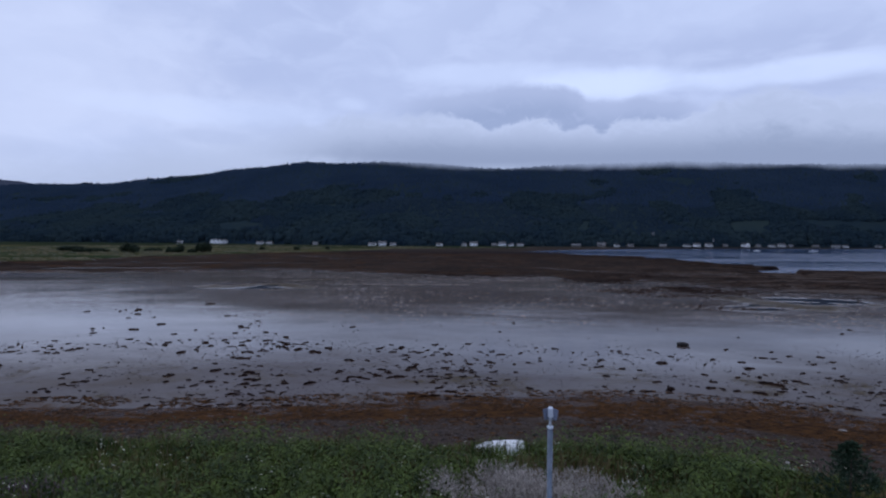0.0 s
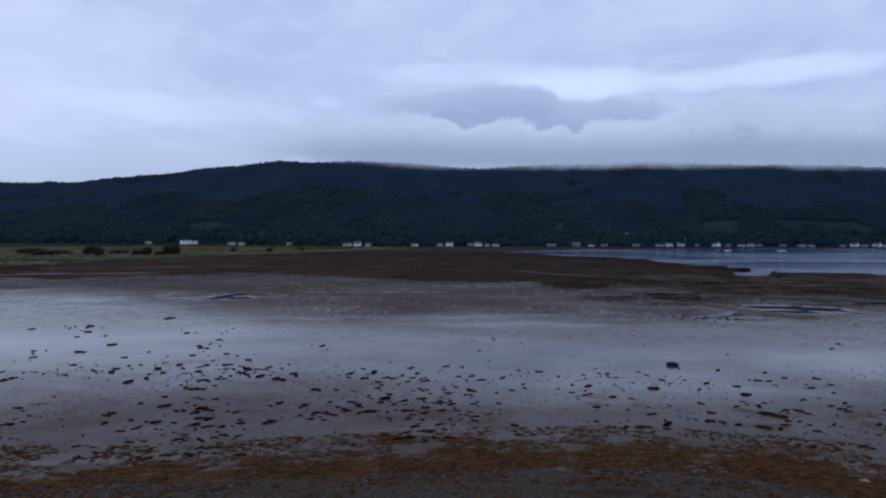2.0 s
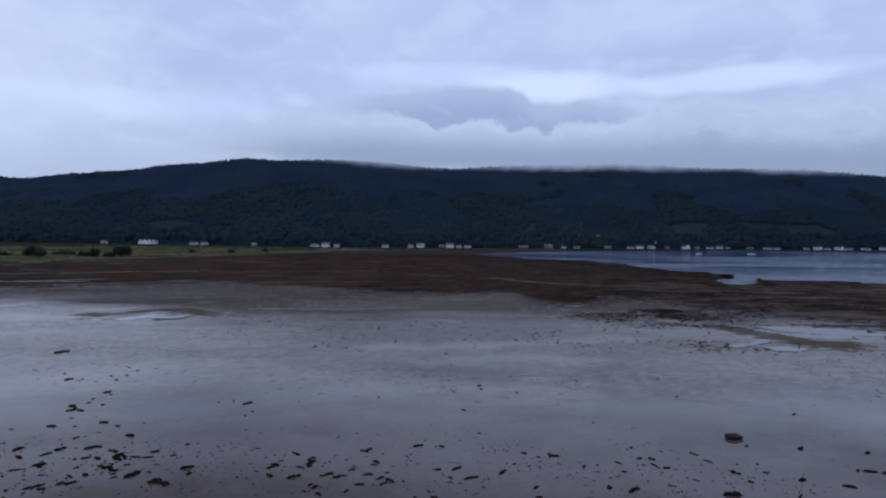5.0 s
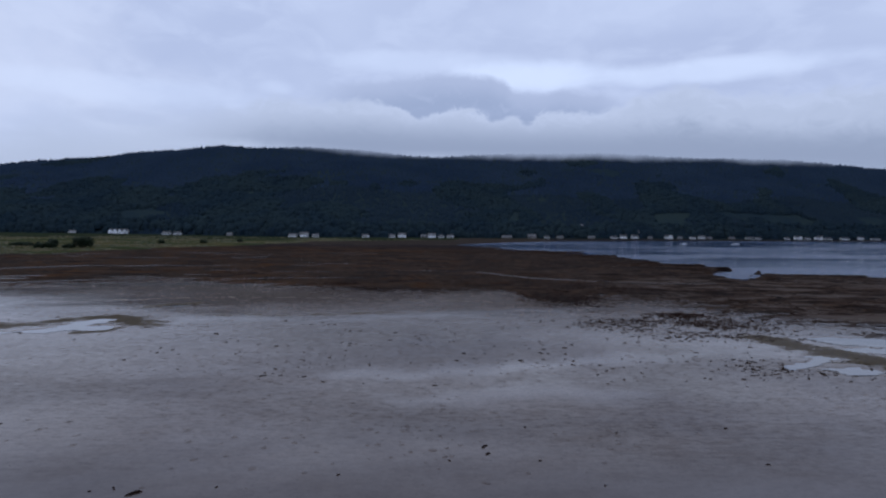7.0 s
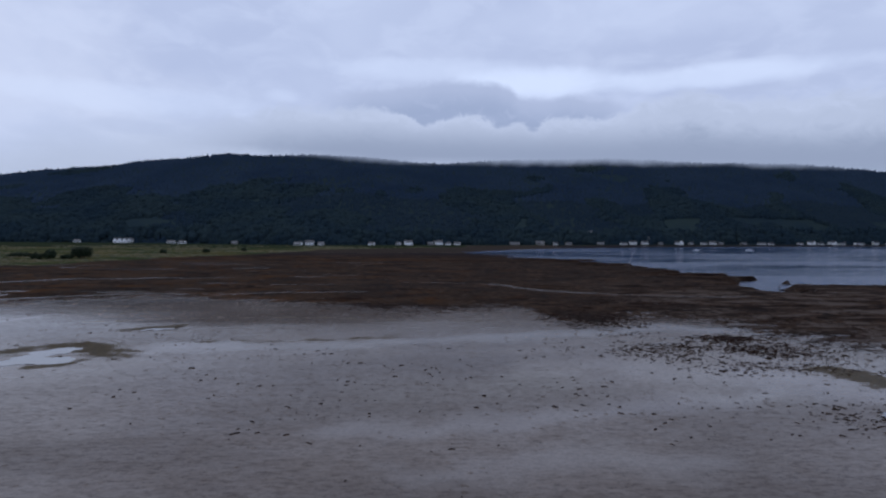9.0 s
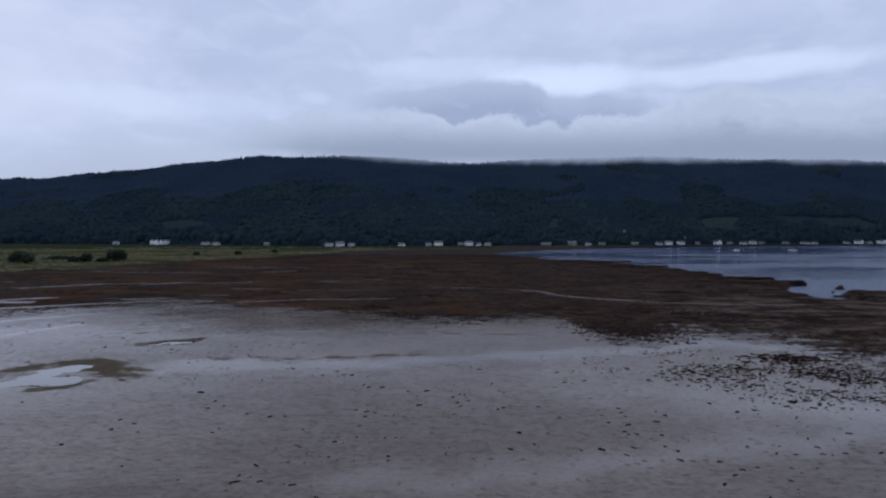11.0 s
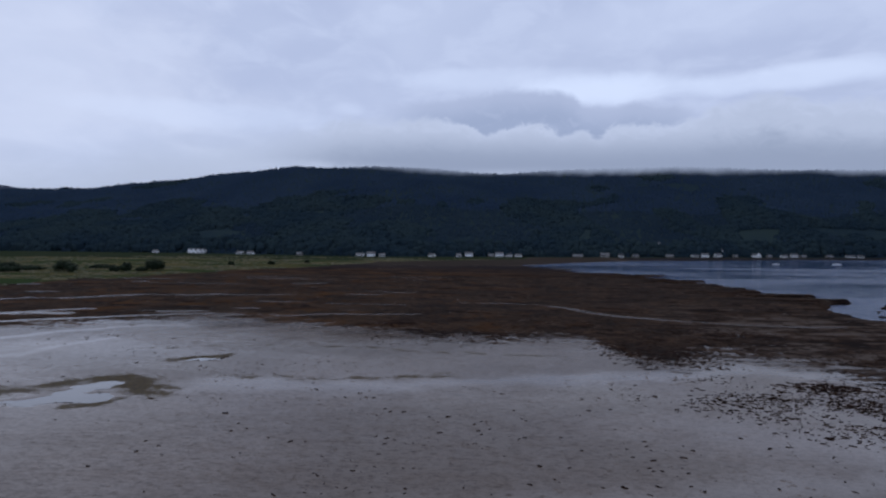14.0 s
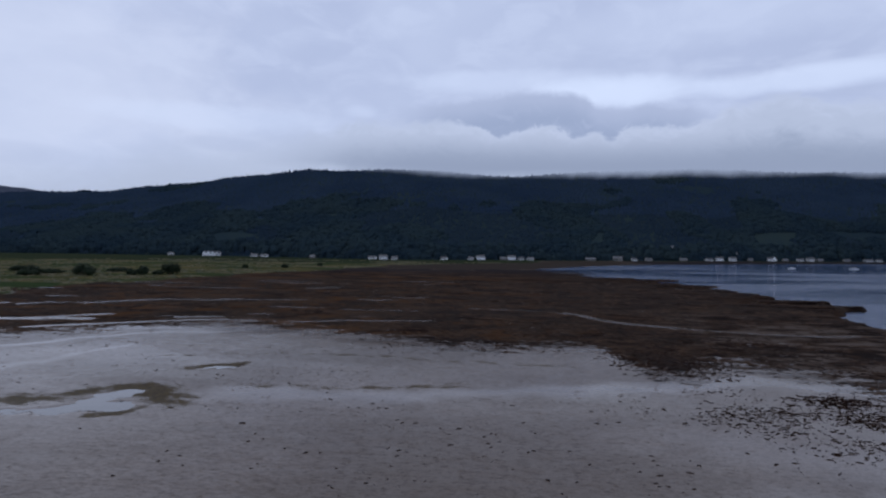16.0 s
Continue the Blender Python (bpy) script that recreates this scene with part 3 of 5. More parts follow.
def masks(x, y):
    w = (fbm(x, y, 24.0, 4) - 0.5)
    w2 = (fbm(x + 300, y, 6.0, 3) - 0.5)
    streak = fbm(x * 0.22, y, 9.0, 4)
    near_weed = np.interp(x, (-400, -150, -103, -93, -82, -69, -44, -28, -7, 11, 21, 25, 30, 35, 42, 47, 52, 55, 59, 66, 80, 100, 200, 500),
                          (120, 158, 173, 180, 192, 197, 190, 181, 177, 176, 171, 153, 151, 157, 163, 158, 154, 147, 142, 128, 119, 112, 100, 90))
    weed = soft(y + 22 * w * step(y, 120, 200) + 10 * w2 + 10 * (fbm(x + 40, y, 14, 3) - 0.5) * step(y, 110, 140) - near_weed, 28 + 34 * step(x, 40, 75))
    lx = loch_x(y) + 26 * w * step(y, 150, 300) + 6 * w2
    fine = fbm(x * 0.12, y + 70, 7.0, 4) - 0.5
    lx = lx + 80 * fine * step(y, 150, 220) + 60 * (fbm(x * 0.05, y + 20, 4.0, 3) - 0.5) * step(y, 220, 280)
    water = np.minimum(soft(lx - x, -18), soft(far_shore(x) - y + 30 * w, 12))
    inlet = np.maximum(oval(x + 30 * w + 12 * w2, y + 22 * w2 + 14 * fine, 114, 236, 11, 26, -16), trail(x + 20 * w, y, ((118, 250), (132, 266), (150, 285)), 8))
    water = np.maximum(water, inlet)
    mx = marsh_x(y) + 40 * w
    turf_far = soft(mx - x, 18) * step(y, 120, 180)
    turf_near = soft(bank_y(x) + 3.0 * w + 1.5 * w2 - y, 1.2)
    turf_back = step(y, house_line(x) - 34 + 30 * w, house_line(x) - 14 + 30 * w)
    turf = np.maximum(np.maximum(turf_far, turf_near), turf_back)
    sand = (1 - turf_far) * soft(y + 50 * w - np.interp(x, (-200, -90, 40, 100), (600, 560, 590, 700)), 40) * step(x, 250, 120) * (1 - turf_back)
    xt, yt = x, y
    x, y = x + 7 * w2 + 6 * w, y + 4.5 * w2
    xb, yb = xt + 2.5 * w2, yt + 2.5 * w2
    bars = trail(xb, yb, ((-56.5, 126.0), (-54.5, 129.4), (-51.5, 131.3), (-48, 131.0), (-45.5, 128.6), (-43.2, 126.2), (-41, 125.3)), 1.9)
    bars = np.maximum(bars, 0.85 * oval(xb, yb, -43.5, 126.6, 5.4, 3.0, -25))
    bars = np.maximum(bars, oval(xb, yb, -60, 123.6, 5.0, 2.0, 8))
    bars = np.maximum(bars, trail(xb, yb, ((-47.5, 117.6), (-44.6, 119.2), (-43.2, 121.6)), 0.9))
    bars = np.maximum(bars, trail(xb, yb, ((-48.6, 143.8), (-46, 145.6), (-42.4, 147.6)), 1.5))
    bars = np.maximum(bars, 0.5 * trail(xb, yb, ((-37, 133.4), (-29, 134.0), (-20, 134.7), (-10, 137.2), (-3, 139.2)), 1.7))
    bars = np.maximum(bars, 0.45 * trail(xb, yb, ((-60, 152), (-40, 158), (-20, 158), (0, 155), (16, 152)), 1.6))
    bars = np.maximum(bars, trail(xb, yb, ((48.6, 114.6), (49.6, 110.5), (51.0, 106.5), (52.6, 103.0), (57, 100.5)), 3.3))
    bars = np.maximum(bars, 0.7 * oval(xb, yb, 70, 106, 5.0, 2.0))
    bars = np.maximum(bars, 0.85 * oval(xb, yb, 50.5, 115.0, 3.2, 1.6))
    bars = np.maximum(bars, 0.5 * oval(x, y, 12.4, 51.2, 3.0, 2.0))
    bars = np.maximum(bars, 0.5 * oval(x, y, 21.2, 48.5, 5.0, 1.6))
    x, y = xt, yt
    bars = np.maximum(bars, 0.42 * step(fbm(x, y + 31, 4.5, 4), 0.38, 0.62) * step(y, 57, 46) * (0.75 + 0.25 * step(x, -14, 4)) * step(y, shore_y(x) - 2, shore_y(x)))
    film = trail(x, y, ((1, 244), (17.7, 240), (25, 234), (29.7, 221), (34.5, 214), (49, 205.5), (62, 199.5), (75, 197.4), (86, 199)), 0.9)
    film = np.maximum(film, trail(x, y, ((22, 236.5), (26, 231), (29.7, 221), (36, 213), (46, 207)), 2.3))
    film = np.maximum(film, trail(x + 8 * w2, y + 4 * w2, ((-150, 184), (-124, 196.5), (-118, 202), (-110, 209)), 2.6))
    film = np.maximum(film, trail(x + 14 * w2, y + 18 * w2, ((-170, 232), (-140, 237), (-131, 248), (-122, 257), (-104, 256)), 3.6))
    film = np.maximum(film, trail(x + 10 * w2, y + 6 * w2, ((-99, 258.5), (-75, 263)), 1.8))
    film = np.maximum(film, trail(x + 10 * w2, y + 6 * w2, ((-112, 181), (-94, 192), (-85, 198), (-70, 204.5)), 1.8))
    film = np.maximum(film, trail(x + 10 * w2, y + 6 * w2, ((-52, 201.5), (-41, 206.6), (-17, 210)), 1.4))
    runs = 0.8 * soft(streak - 0.69, 0.07) * step(y, 175, 200) * step(y, 520, 300) * step(x, 50, -30)
    film = np.maximum(film, runs)
    damp = trail(x + 10 * w, y + 7 * w2, ((-34, 130), (-16, 131.5), (-4.5, 134.2), (9, 136.6), (23, 141), (39, 146), (52, 144), (70, 136)), 3.4)
    damp = np.maximum(damp, trail(x + 12 * w, y + 8 * w2, ((-110, 152), (-91, 160), (-86, 170), (-75, 180), (-50, 186)), 1.8))
    damp = np.maximum(damp, trail(x + 12 * w, y + 8 * w2, ((-86, 133), (-75, 143), (-75, 152), (-70, 161)), 2.0))
    damp = np.maximum(damp, 0.55 * oval(x + 14 * w, y + 8 * w2, -72, 140, 22, 16))
    damp = np.maximum(damp, 0.9 * trail(x + 8 * w, y + 6 * w2, ((-8, 96), (6, 98.5), (20, 102), (36, 108)), 2.2))
    damp = np.maximum(damp, 0.8 * trail(x + 8 * w, y + 6 * w2, ((-2, 88), (8, 90), (18, 90)), 2.6))
    damp = np.maximum(damp, oval(x + 20 * w, y + 10 * w, -46, 72, 26, 15, 14))
    damp = np.maximum(damp, 0.9 * oval(x + 16 * w, y + 8 * w, 40, 66, 16, 11, -10))
    damp = np.maximum(0.9 * step(damp, 0.25, 0.95), 0.7 * step(fbm(x * 0.3, y + 90, 20, 4), 0.5, 0.72))
    damp = np.clip(damp, 0, 1)
    weed = weed * (1 - step(water, 0.56, 0.72)) * (1 - 0.9 * step(film, 0.42, 0.7)) * (1 - step(turf, 0.4, 0.6)) * (1 - step(sand, 0.45, 0.7))
    weed = weed * (0.88 + 0.4 * fbm(x * 0.4, y + 40, 12, 3))
    sy = shore_y(x) - 1.2 + 2.4 * w + 3.4 * w2
    wrack = np.minimum(soft(sy - y, 7.5), soft(y - (wrack_y(x) - 0.7 + 5 * w2), 3.4))
    shingle = np.minimum(soft(wrack_y(x) + 0.8 + 3 * w2 - y, 1.8), soft(y - (bank_y(x) - 1.5), 1.0))
    return dict(damp=damp, weed=weed, turf=turf, sand=sand, bar=bars, film=film, wrack=wrack, shingle=shingle, water=water)


def height(x, y, water=None):
    x, y = np.asarray(x, float), np.asarray(y, float)
    z = -1.45 * step(y, 125, 325) - 1.45 * step(y, 330, 560)
    z = z + 0.5 * step(marsh_x(y) - x, -5, 40) * step(y, 120, 200)
    z = z + 0.035 * (fbm(x * 0.5, y, 7.0, 3) - 0.5) + 0.12 * (fbm(x, y + 60, 40.0, 3) - 0.5)
    by = bank_y(x)
    z = z + 1.5 * np.clip((shore_y(x) - y) / (shore_y(x) - by), 0, 1) + 0.35 * step(y, by + 0.3, by - 1.5) + 0.95 * step(y, by - 1, by - 14) + 0.25 * (fbm(x, y, 3.0, 3) - 0.4) * step(y, by + 1, by - 2)
    z = z + 0.4 * step(y, far_shore(x) - 8, far_shore(x) + 20) + 0.35 * step(y, house_line(x) - 70, house_line(x) - 6)
    u, v = x + 3.2 * (fbm(x, y + 11, 3.0, 3) - 0.5), y + 2.4 * (fbm(x + 70, y, 3.0, 3) - 0.5)
    u, v = u + 1.6 * (fbm(x, y + 21, 1.4, 3) - 0.5), v + 1.4 * (fbm(x + 40, y, 1.4, 3) - 0.5)
    for (px, py), (rx, ry), lines in POOLS:
        z = z * (1 - step(oval(x, y, px, py, rx * 1.3, ry * 1.3), 0.3, 0.5))
        o = trail(u, v, lines[0][:2], lines[0][2])
        for a, b, half in lines[1:]:
            o = np.maximum(o, trail(u, v, (a, b), half))
        z = z - 0.13 * step(o, 0.44, 0.58) + 0.03 * step(o, 0.1, 0.35) * (1 - step(o, 0.44, 0.5))
    if water is not None:
        z = z - 3.0 * step(water, 0.40, 0.70)
    return z


def build_ground():
    ys = np.concatenate((np.linspace(-4600, -60, 14), np.linspace(-55, 20, 20), np.arange(20.5, 140, 0.5), np.arange(140, 335, 1.0),
                         np.arange(335, 720, 3.0), np.arange(722, 1180, 9.0), np.linspace(1200, 4700, 14)))
    v = np.linspace(-1, 1, 301)
    outer = np.geomspace(1.06, 30, 10)
    v = np.concatenate((-outer[::-1], v, outer))
    width = np.where(ys > 20, 0.92 * ys + 22, 42.0)
    x = v[None, :] * width[:, None]
    x = np.clip(x, -4700, 4700) + np.where(np.abs(x) > 4700, np.sign(x) * (np.abs(v)[None, :] * 3), 0)
    y = np.repeat(ys[:, None], len(v), 1)
    m = masks(x, y)
    z = height(x, y, m["water"])
    rows, cols = x.shape
    idx = np.arange(rows * cols).reshape(rows, cols)
    faces = np.stack((idx[:-1, :-1], idx[:-1, 1:], idx[1:, 1:], idx[1:, :-1]), -1).reshape(-1, 4)
    me = mesh_of("ground", np.stack((x, y, z), -1).reshape(-1, 3), faces, GROUND, True)
    for key in ("damp", "weed", "turf", "sand", "bar", "film", "wrack", "shingle"):
        a = me.attributes.new(key, "FLOAT", "POINT")
        a.data.foreach_set("value", m[key].ravel().astype(np.float32))
    tagged(new("ground", me), "wet grey tidal mud with brown seaweed and marsh grass", "mudflat", kind="structure")


build_ground()


def sheet(name, x0, x1, y0, y1, z, mat, label, thick=0.4):
    bm = bmesh.new()
    box(bm, x0, y0, z - thick, x1, y1, z)
    tagged(part(name, bm, mat), label, "water", kind="structure")


sheet("water", 20, 4600, 60, 1400, WATER_Z, LOCH, "calm grey-blue loch water behind the mudflats")


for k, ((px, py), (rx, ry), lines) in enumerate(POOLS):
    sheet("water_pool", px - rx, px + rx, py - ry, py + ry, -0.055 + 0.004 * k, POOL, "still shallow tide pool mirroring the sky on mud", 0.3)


# ---- the hill across the loch, its woods and the bank of cloud on it ----
def ridge_z(x):
    return np.interp(x, (-2600, -1700, -1290, -1054, -970, -774, -725, -613, -494, -330, -147, -26, 48, 195, 496, 691, 987, 1237, 1700, 2600),
                     (120, 140, 154, 155, 166, 181, 190, 201, 213, 208, 202, 190, 187, 198, 205, 197, 195, 176, 150, 120))


RIDGE_Y = 1500.0


def hill_height(x, y):
    x, y = np.asarray(x, float), np.asarray(y, float)
    y0 = house_line(x) + 4
    s = np.clip((y - y0) / (RIDGE_Y - y0), 0, 1.6)
    up = np.clip(s, 0, 1) ** 0.92
    body = (ridge_z(x) + 6 * step(x, -420, -250)) * up
    body = body + 26 * (fbm(x, y, 160, 4) - 0.5) * np.sin(np.pi * np.clip(s, 0, 1)) * np.clip(s * 4, 0, 1)
    body = body - 90 * np.clip(s - 1, 0, 1)
    return body + np.where(s <= 0, -5.0, -2.2)


def build_hill():
    xs = np.linspace(-2600, 2600, 261)
    ss = np.concatenate((np.linspace(-0.02, 1.0, 48), np.linspace(1.04, 1.5, 8)))
    x = np.repeat(xs[None, :], len(ss), 0)
    y0 = house_line(x) + 4
    y = y0 + ss[:, None] * (RIDGE_Y - y0)
    z = hill_height(x, y)
    rows, cols = x.shape
    idx = np.arange(rows * cols).reshape(rows, cols)
    faces = np.stack((idx[:-1, :-1], idx[:-1, 1:], idx[1:, 1:], idx[1:, :-1]), -1).reshape(-1, 4)
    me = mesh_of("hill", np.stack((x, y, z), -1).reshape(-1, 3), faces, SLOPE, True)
    tagged(new("hill", me), "long dark wooded hill with rough clearings beyond the loch", "hill", kind="structure")


build_hill()


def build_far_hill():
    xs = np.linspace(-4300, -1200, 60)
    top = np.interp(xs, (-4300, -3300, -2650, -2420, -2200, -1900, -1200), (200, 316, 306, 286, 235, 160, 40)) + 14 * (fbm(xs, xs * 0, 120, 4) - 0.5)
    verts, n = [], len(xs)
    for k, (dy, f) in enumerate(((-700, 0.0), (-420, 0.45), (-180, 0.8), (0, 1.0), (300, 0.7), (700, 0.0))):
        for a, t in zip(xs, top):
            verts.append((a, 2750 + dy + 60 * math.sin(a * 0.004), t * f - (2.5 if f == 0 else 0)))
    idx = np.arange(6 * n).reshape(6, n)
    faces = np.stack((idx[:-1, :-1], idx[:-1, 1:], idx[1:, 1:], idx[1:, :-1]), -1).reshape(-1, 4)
    tagged(new("hill_far", mesh_of("hill_far", verts, faces, FARHAZE, True)), "distant low hill behind the wooded one, haze put into its colour", "hill", kind="structure")


build_far_hill()


def conifer_template():
    v = []
    for r, z in ((0.5, 0.08), (0.3, 0.42)):
        for i in range(5):
            a = i / 5 * 2 * math.pi + z
            v.append((r * math.cos(a), r * math.sin(a), z))
        v.append((0, 0, z + 0.58 if z > 0.2 else 0.7))
    f = []
    for b in (0, 6):
        for i in range(5):
            f.append((b + i, b + (i + 1) % 5, b + 5))
    return v, f


def broadleaf_template():
    v = [(0, 0, 1.0)]
    for r, z in ((0.30, 0.88), (0.48, 0.55), (0.56, 0.08)):
        for i in range(6):
            a = i / 6 * 2 * math.pi + z * 3
            v.append((r * math.cos(a), r * math.sin(a), z))
    f = []
    for i in range(6):
        j = (i + 1) % 6
        f.append((0, 1 + i, 1 + j))
        for b in (1, 7):
            f += [(b + i, b + 6 + i, b + 6 + j), (b + i, b + 6 + j, b + j)]
    return v, f


def woods():
    n = 100000
    x = rng.uniform(-2000, 2000, n)
    s = rng.random(n) ** 1.15 * 1.03 + 0.004
    y0 = house_line(x) + 4
    y = y0 + s * (RIDGE_Y - y0)
    open_ = fbm(x * 0.6, y, 90, 4)
    keep = open_ < 0.8
    field = (x > 380) & (x < 1100) & (s < 0.22) & (s > 0.05) & (fbm(x, y + 500, 70, 2) > 0.5)
    keep &= ~field
    keep &= ~((np.abs(x - 150 - 0.3 * (y - 960)) < 9) & (s < 0.2))
    x, y = x[keep], y[keep]
    z = hill_height(x, y) - 2.2
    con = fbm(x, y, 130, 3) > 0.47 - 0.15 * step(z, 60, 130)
    # Haze-blue colour starts above this height, lower down towards the left.
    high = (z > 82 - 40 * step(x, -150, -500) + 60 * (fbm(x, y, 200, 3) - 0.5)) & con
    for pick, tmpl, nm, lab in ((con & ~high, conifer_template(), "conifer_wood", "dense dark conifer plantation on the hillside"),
                                (high, conifer_template(), "conifer_wood_upper", "spruce plantation high on the hill, haze blue in its colour"),
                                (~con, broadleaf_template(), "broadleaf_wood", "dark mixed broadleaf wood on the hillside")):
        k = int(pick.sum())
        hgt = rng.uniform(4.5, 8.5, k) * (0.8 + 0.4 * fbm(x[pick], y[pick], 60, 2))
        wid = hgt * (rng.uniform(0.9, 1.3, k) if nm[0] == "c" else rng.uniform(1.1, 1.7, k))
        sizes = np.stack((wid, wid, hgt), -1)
        mat = WOOD_HAZED if nm.endswith("upper") else (WOOD_HILL if nm[0] == "c" else WOOD_BROAD)
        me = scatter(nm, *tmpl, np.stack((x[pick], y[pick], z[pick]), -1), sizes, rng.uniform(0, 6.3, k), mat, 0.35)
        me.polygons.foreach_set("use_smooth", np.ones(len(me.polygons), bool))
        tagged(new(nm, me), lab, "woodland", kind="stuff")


woods()


def shore_trees():
    """A ragged belt of trees and hedges behind and between the houses."""
    n = 4200
    x = rng.uniform(-1100, 1500, n)
    y = house_line(x) + rng.uniform(8, 46, n)
    near = rng.random(n) < 0.4
    y = np.where(near, house_line(x) - rng.uniform(2, 10, n), y)
    gap = np.min(np.abs(x[:, None] - np.array([h[0] for h in HOUSES])[None, :]), 1)
    keep = ~(near & (gap < 5) & (rng.random(n) < 0.85))
    x, y = x[keep], y[keep]
    z = np.maximum(height(x, y), hill_height(x, y)) - 0.3
    hgt = np.where(y < house_line(x), rng.uniform(0.5, 1.4, len(x)), rng.uniform(5, 12, len(x)))
    wid = hgt * rng.uniform(0.9, 1.4, len(x))
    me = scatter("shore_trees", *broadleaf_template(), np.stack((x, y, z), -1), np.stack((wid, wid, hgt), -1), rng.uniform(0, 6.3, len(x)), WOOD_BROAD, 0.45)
    tagged(new("shore_trees", me), "ragged belt of trees and hedges along the far shore", "trees", kind="stuff")


def cloud_bank():
    """Mist lying on the ridge: a far curved sheet of cloud that thins out downwards."""
    m = bpy.data.materials.new("hill_cloud")
    m.use_nodes = True
    g = Nodes(m.node_tree)
    pos = place(g)
    x, y, z = g.split(pos)
    n = g.noise(g.stretch(pos, (1, 1, 1.6)), 0.006, 5.0, 0.55, 0.3)
    n2 = g.noise(g.stretch(pos, (1, 1, 1.2)), 0.03, 4.0, 0.6)
    level = g.math("ADD", z, g.math("MULTIPLY", g.math("SUBTRACT", n, 0.5), 18.0))
    level = g.math("ADD", level, g.math("MULTIPLY", g.math("SUBTRACT", n2, 0.5), 9.0))
    level = g.math("SUBTRACT", level, g.ramp(x, -50.0, -430.0, 0.0, 24.0))
    alpha = g.math("MULTIPLY", g.ramp(level, CLOUD_LOW, CLOUD_FULL), g.math("MULTIPLY", g.ramp(z, 262.0, 182.0), g.ramp(x, -600.0, -180.0)))
    # The cloud's brightness is its own emission, not light falling on it.
    e = g.add("ShaderNodeEmission")
    g.put(e.inputs[0], (*BANK_LOW, 1.0))
    t = g.add("ShaderNodeBsdfTransparent")
    mix = g.add("ShaderNodeMixShader")
    g.put(mix.inputs[0], alpha)
    g.put(mix.inputs[1], t.outputs[0])
    g.put(mix.inputs[2], e.outputs[0])
    g.put(g.add("ShaderNodeOutputMaterial").inputs[0], mix.outputs[0])
    xs = np.linspace(-2600, 2600, 80)
    verts = [(a, 1250 + 10 * math.sin(a * 0.01), b) for b in (110, 165, 220, 280) for a in xs]
    idx = np.arange(4 * 80).reshape(4, 80)
    faces = np.stack((idx[:-1, :-1], idx[:-1, 1:], idx[1:, 1:], idx[1:, :-1]), -1).reshape(-1, 4)
    ob = new("backdrop_cloud", mesh_of("backdrop_cloud", verts, faces, m, True))
    tagged(ob, "soft grey bank of low cloud lying on the ridge", "cloud", kind="structure")


CLOUD_LOW, CLOUD_FULL = 157.0, 181.0
cloud_bank()


# ---- houses along the far shore: x, storeys, length, white or grey, height above the shore ----
HOUSES = (
    (-519, 1, 12, 1, 0), (-448, 2, 30, 1, 0), (-368, 1, 16, 1, 0), (-350, 1, 14, 1, 0), (-267, 1, 10, 0, 0), (-172, 1, 16, 1, 0),
    (-156, 2, 14, 1, 0), (-141, 1, 12, 1, 0), (-75, 1, 12, 1, 0), (-38, 1, 10, 1, 0), (-24, 2, 13, 1, 0), (8, 1, 12, 0, 0),
    (20, 2, 14, 1, 0), (34, 1, 11, 1, 0), (48, 1, 14, 1, 0), (139, 1, 22, 0, 0), (182, 2, 20, 0, 0), (208, 1, 11, 1, 0),
    (232, 1, 14, 0, 0), (281, 2, 12, 1, 15), (290, 1, 16, 0, 0), (334, 1, 16, 1, 0), (352, 2, 12, 1, 0), (375, 2, 14, 1, 0),
    (395, 1, 16, 1, 7), (407, 1, 10, 0, 0), (445, 2, 22, 1, 0), (470, 1, 10, 0, 0), (496, 1, 14, 1, 0), (514, 2, 12, 1, 0),
    (531, 1, 12, 0, 0), (580, 1, 15, 0, 0), (620, 1, 20, 1, 0), (640, 1, 12, 1, 0), (707, 1, 14, 1, 0), (732, 2, 18, 1, 0),
    (756, 1, 14, 1, 0), (782, 2, 16, 1, 0), (806, 1, 22, 1, 0), (850, 1, 26, 1, 0), (892, 2, 14, 1, 0), (928, 1, 24, 1, 0),
)


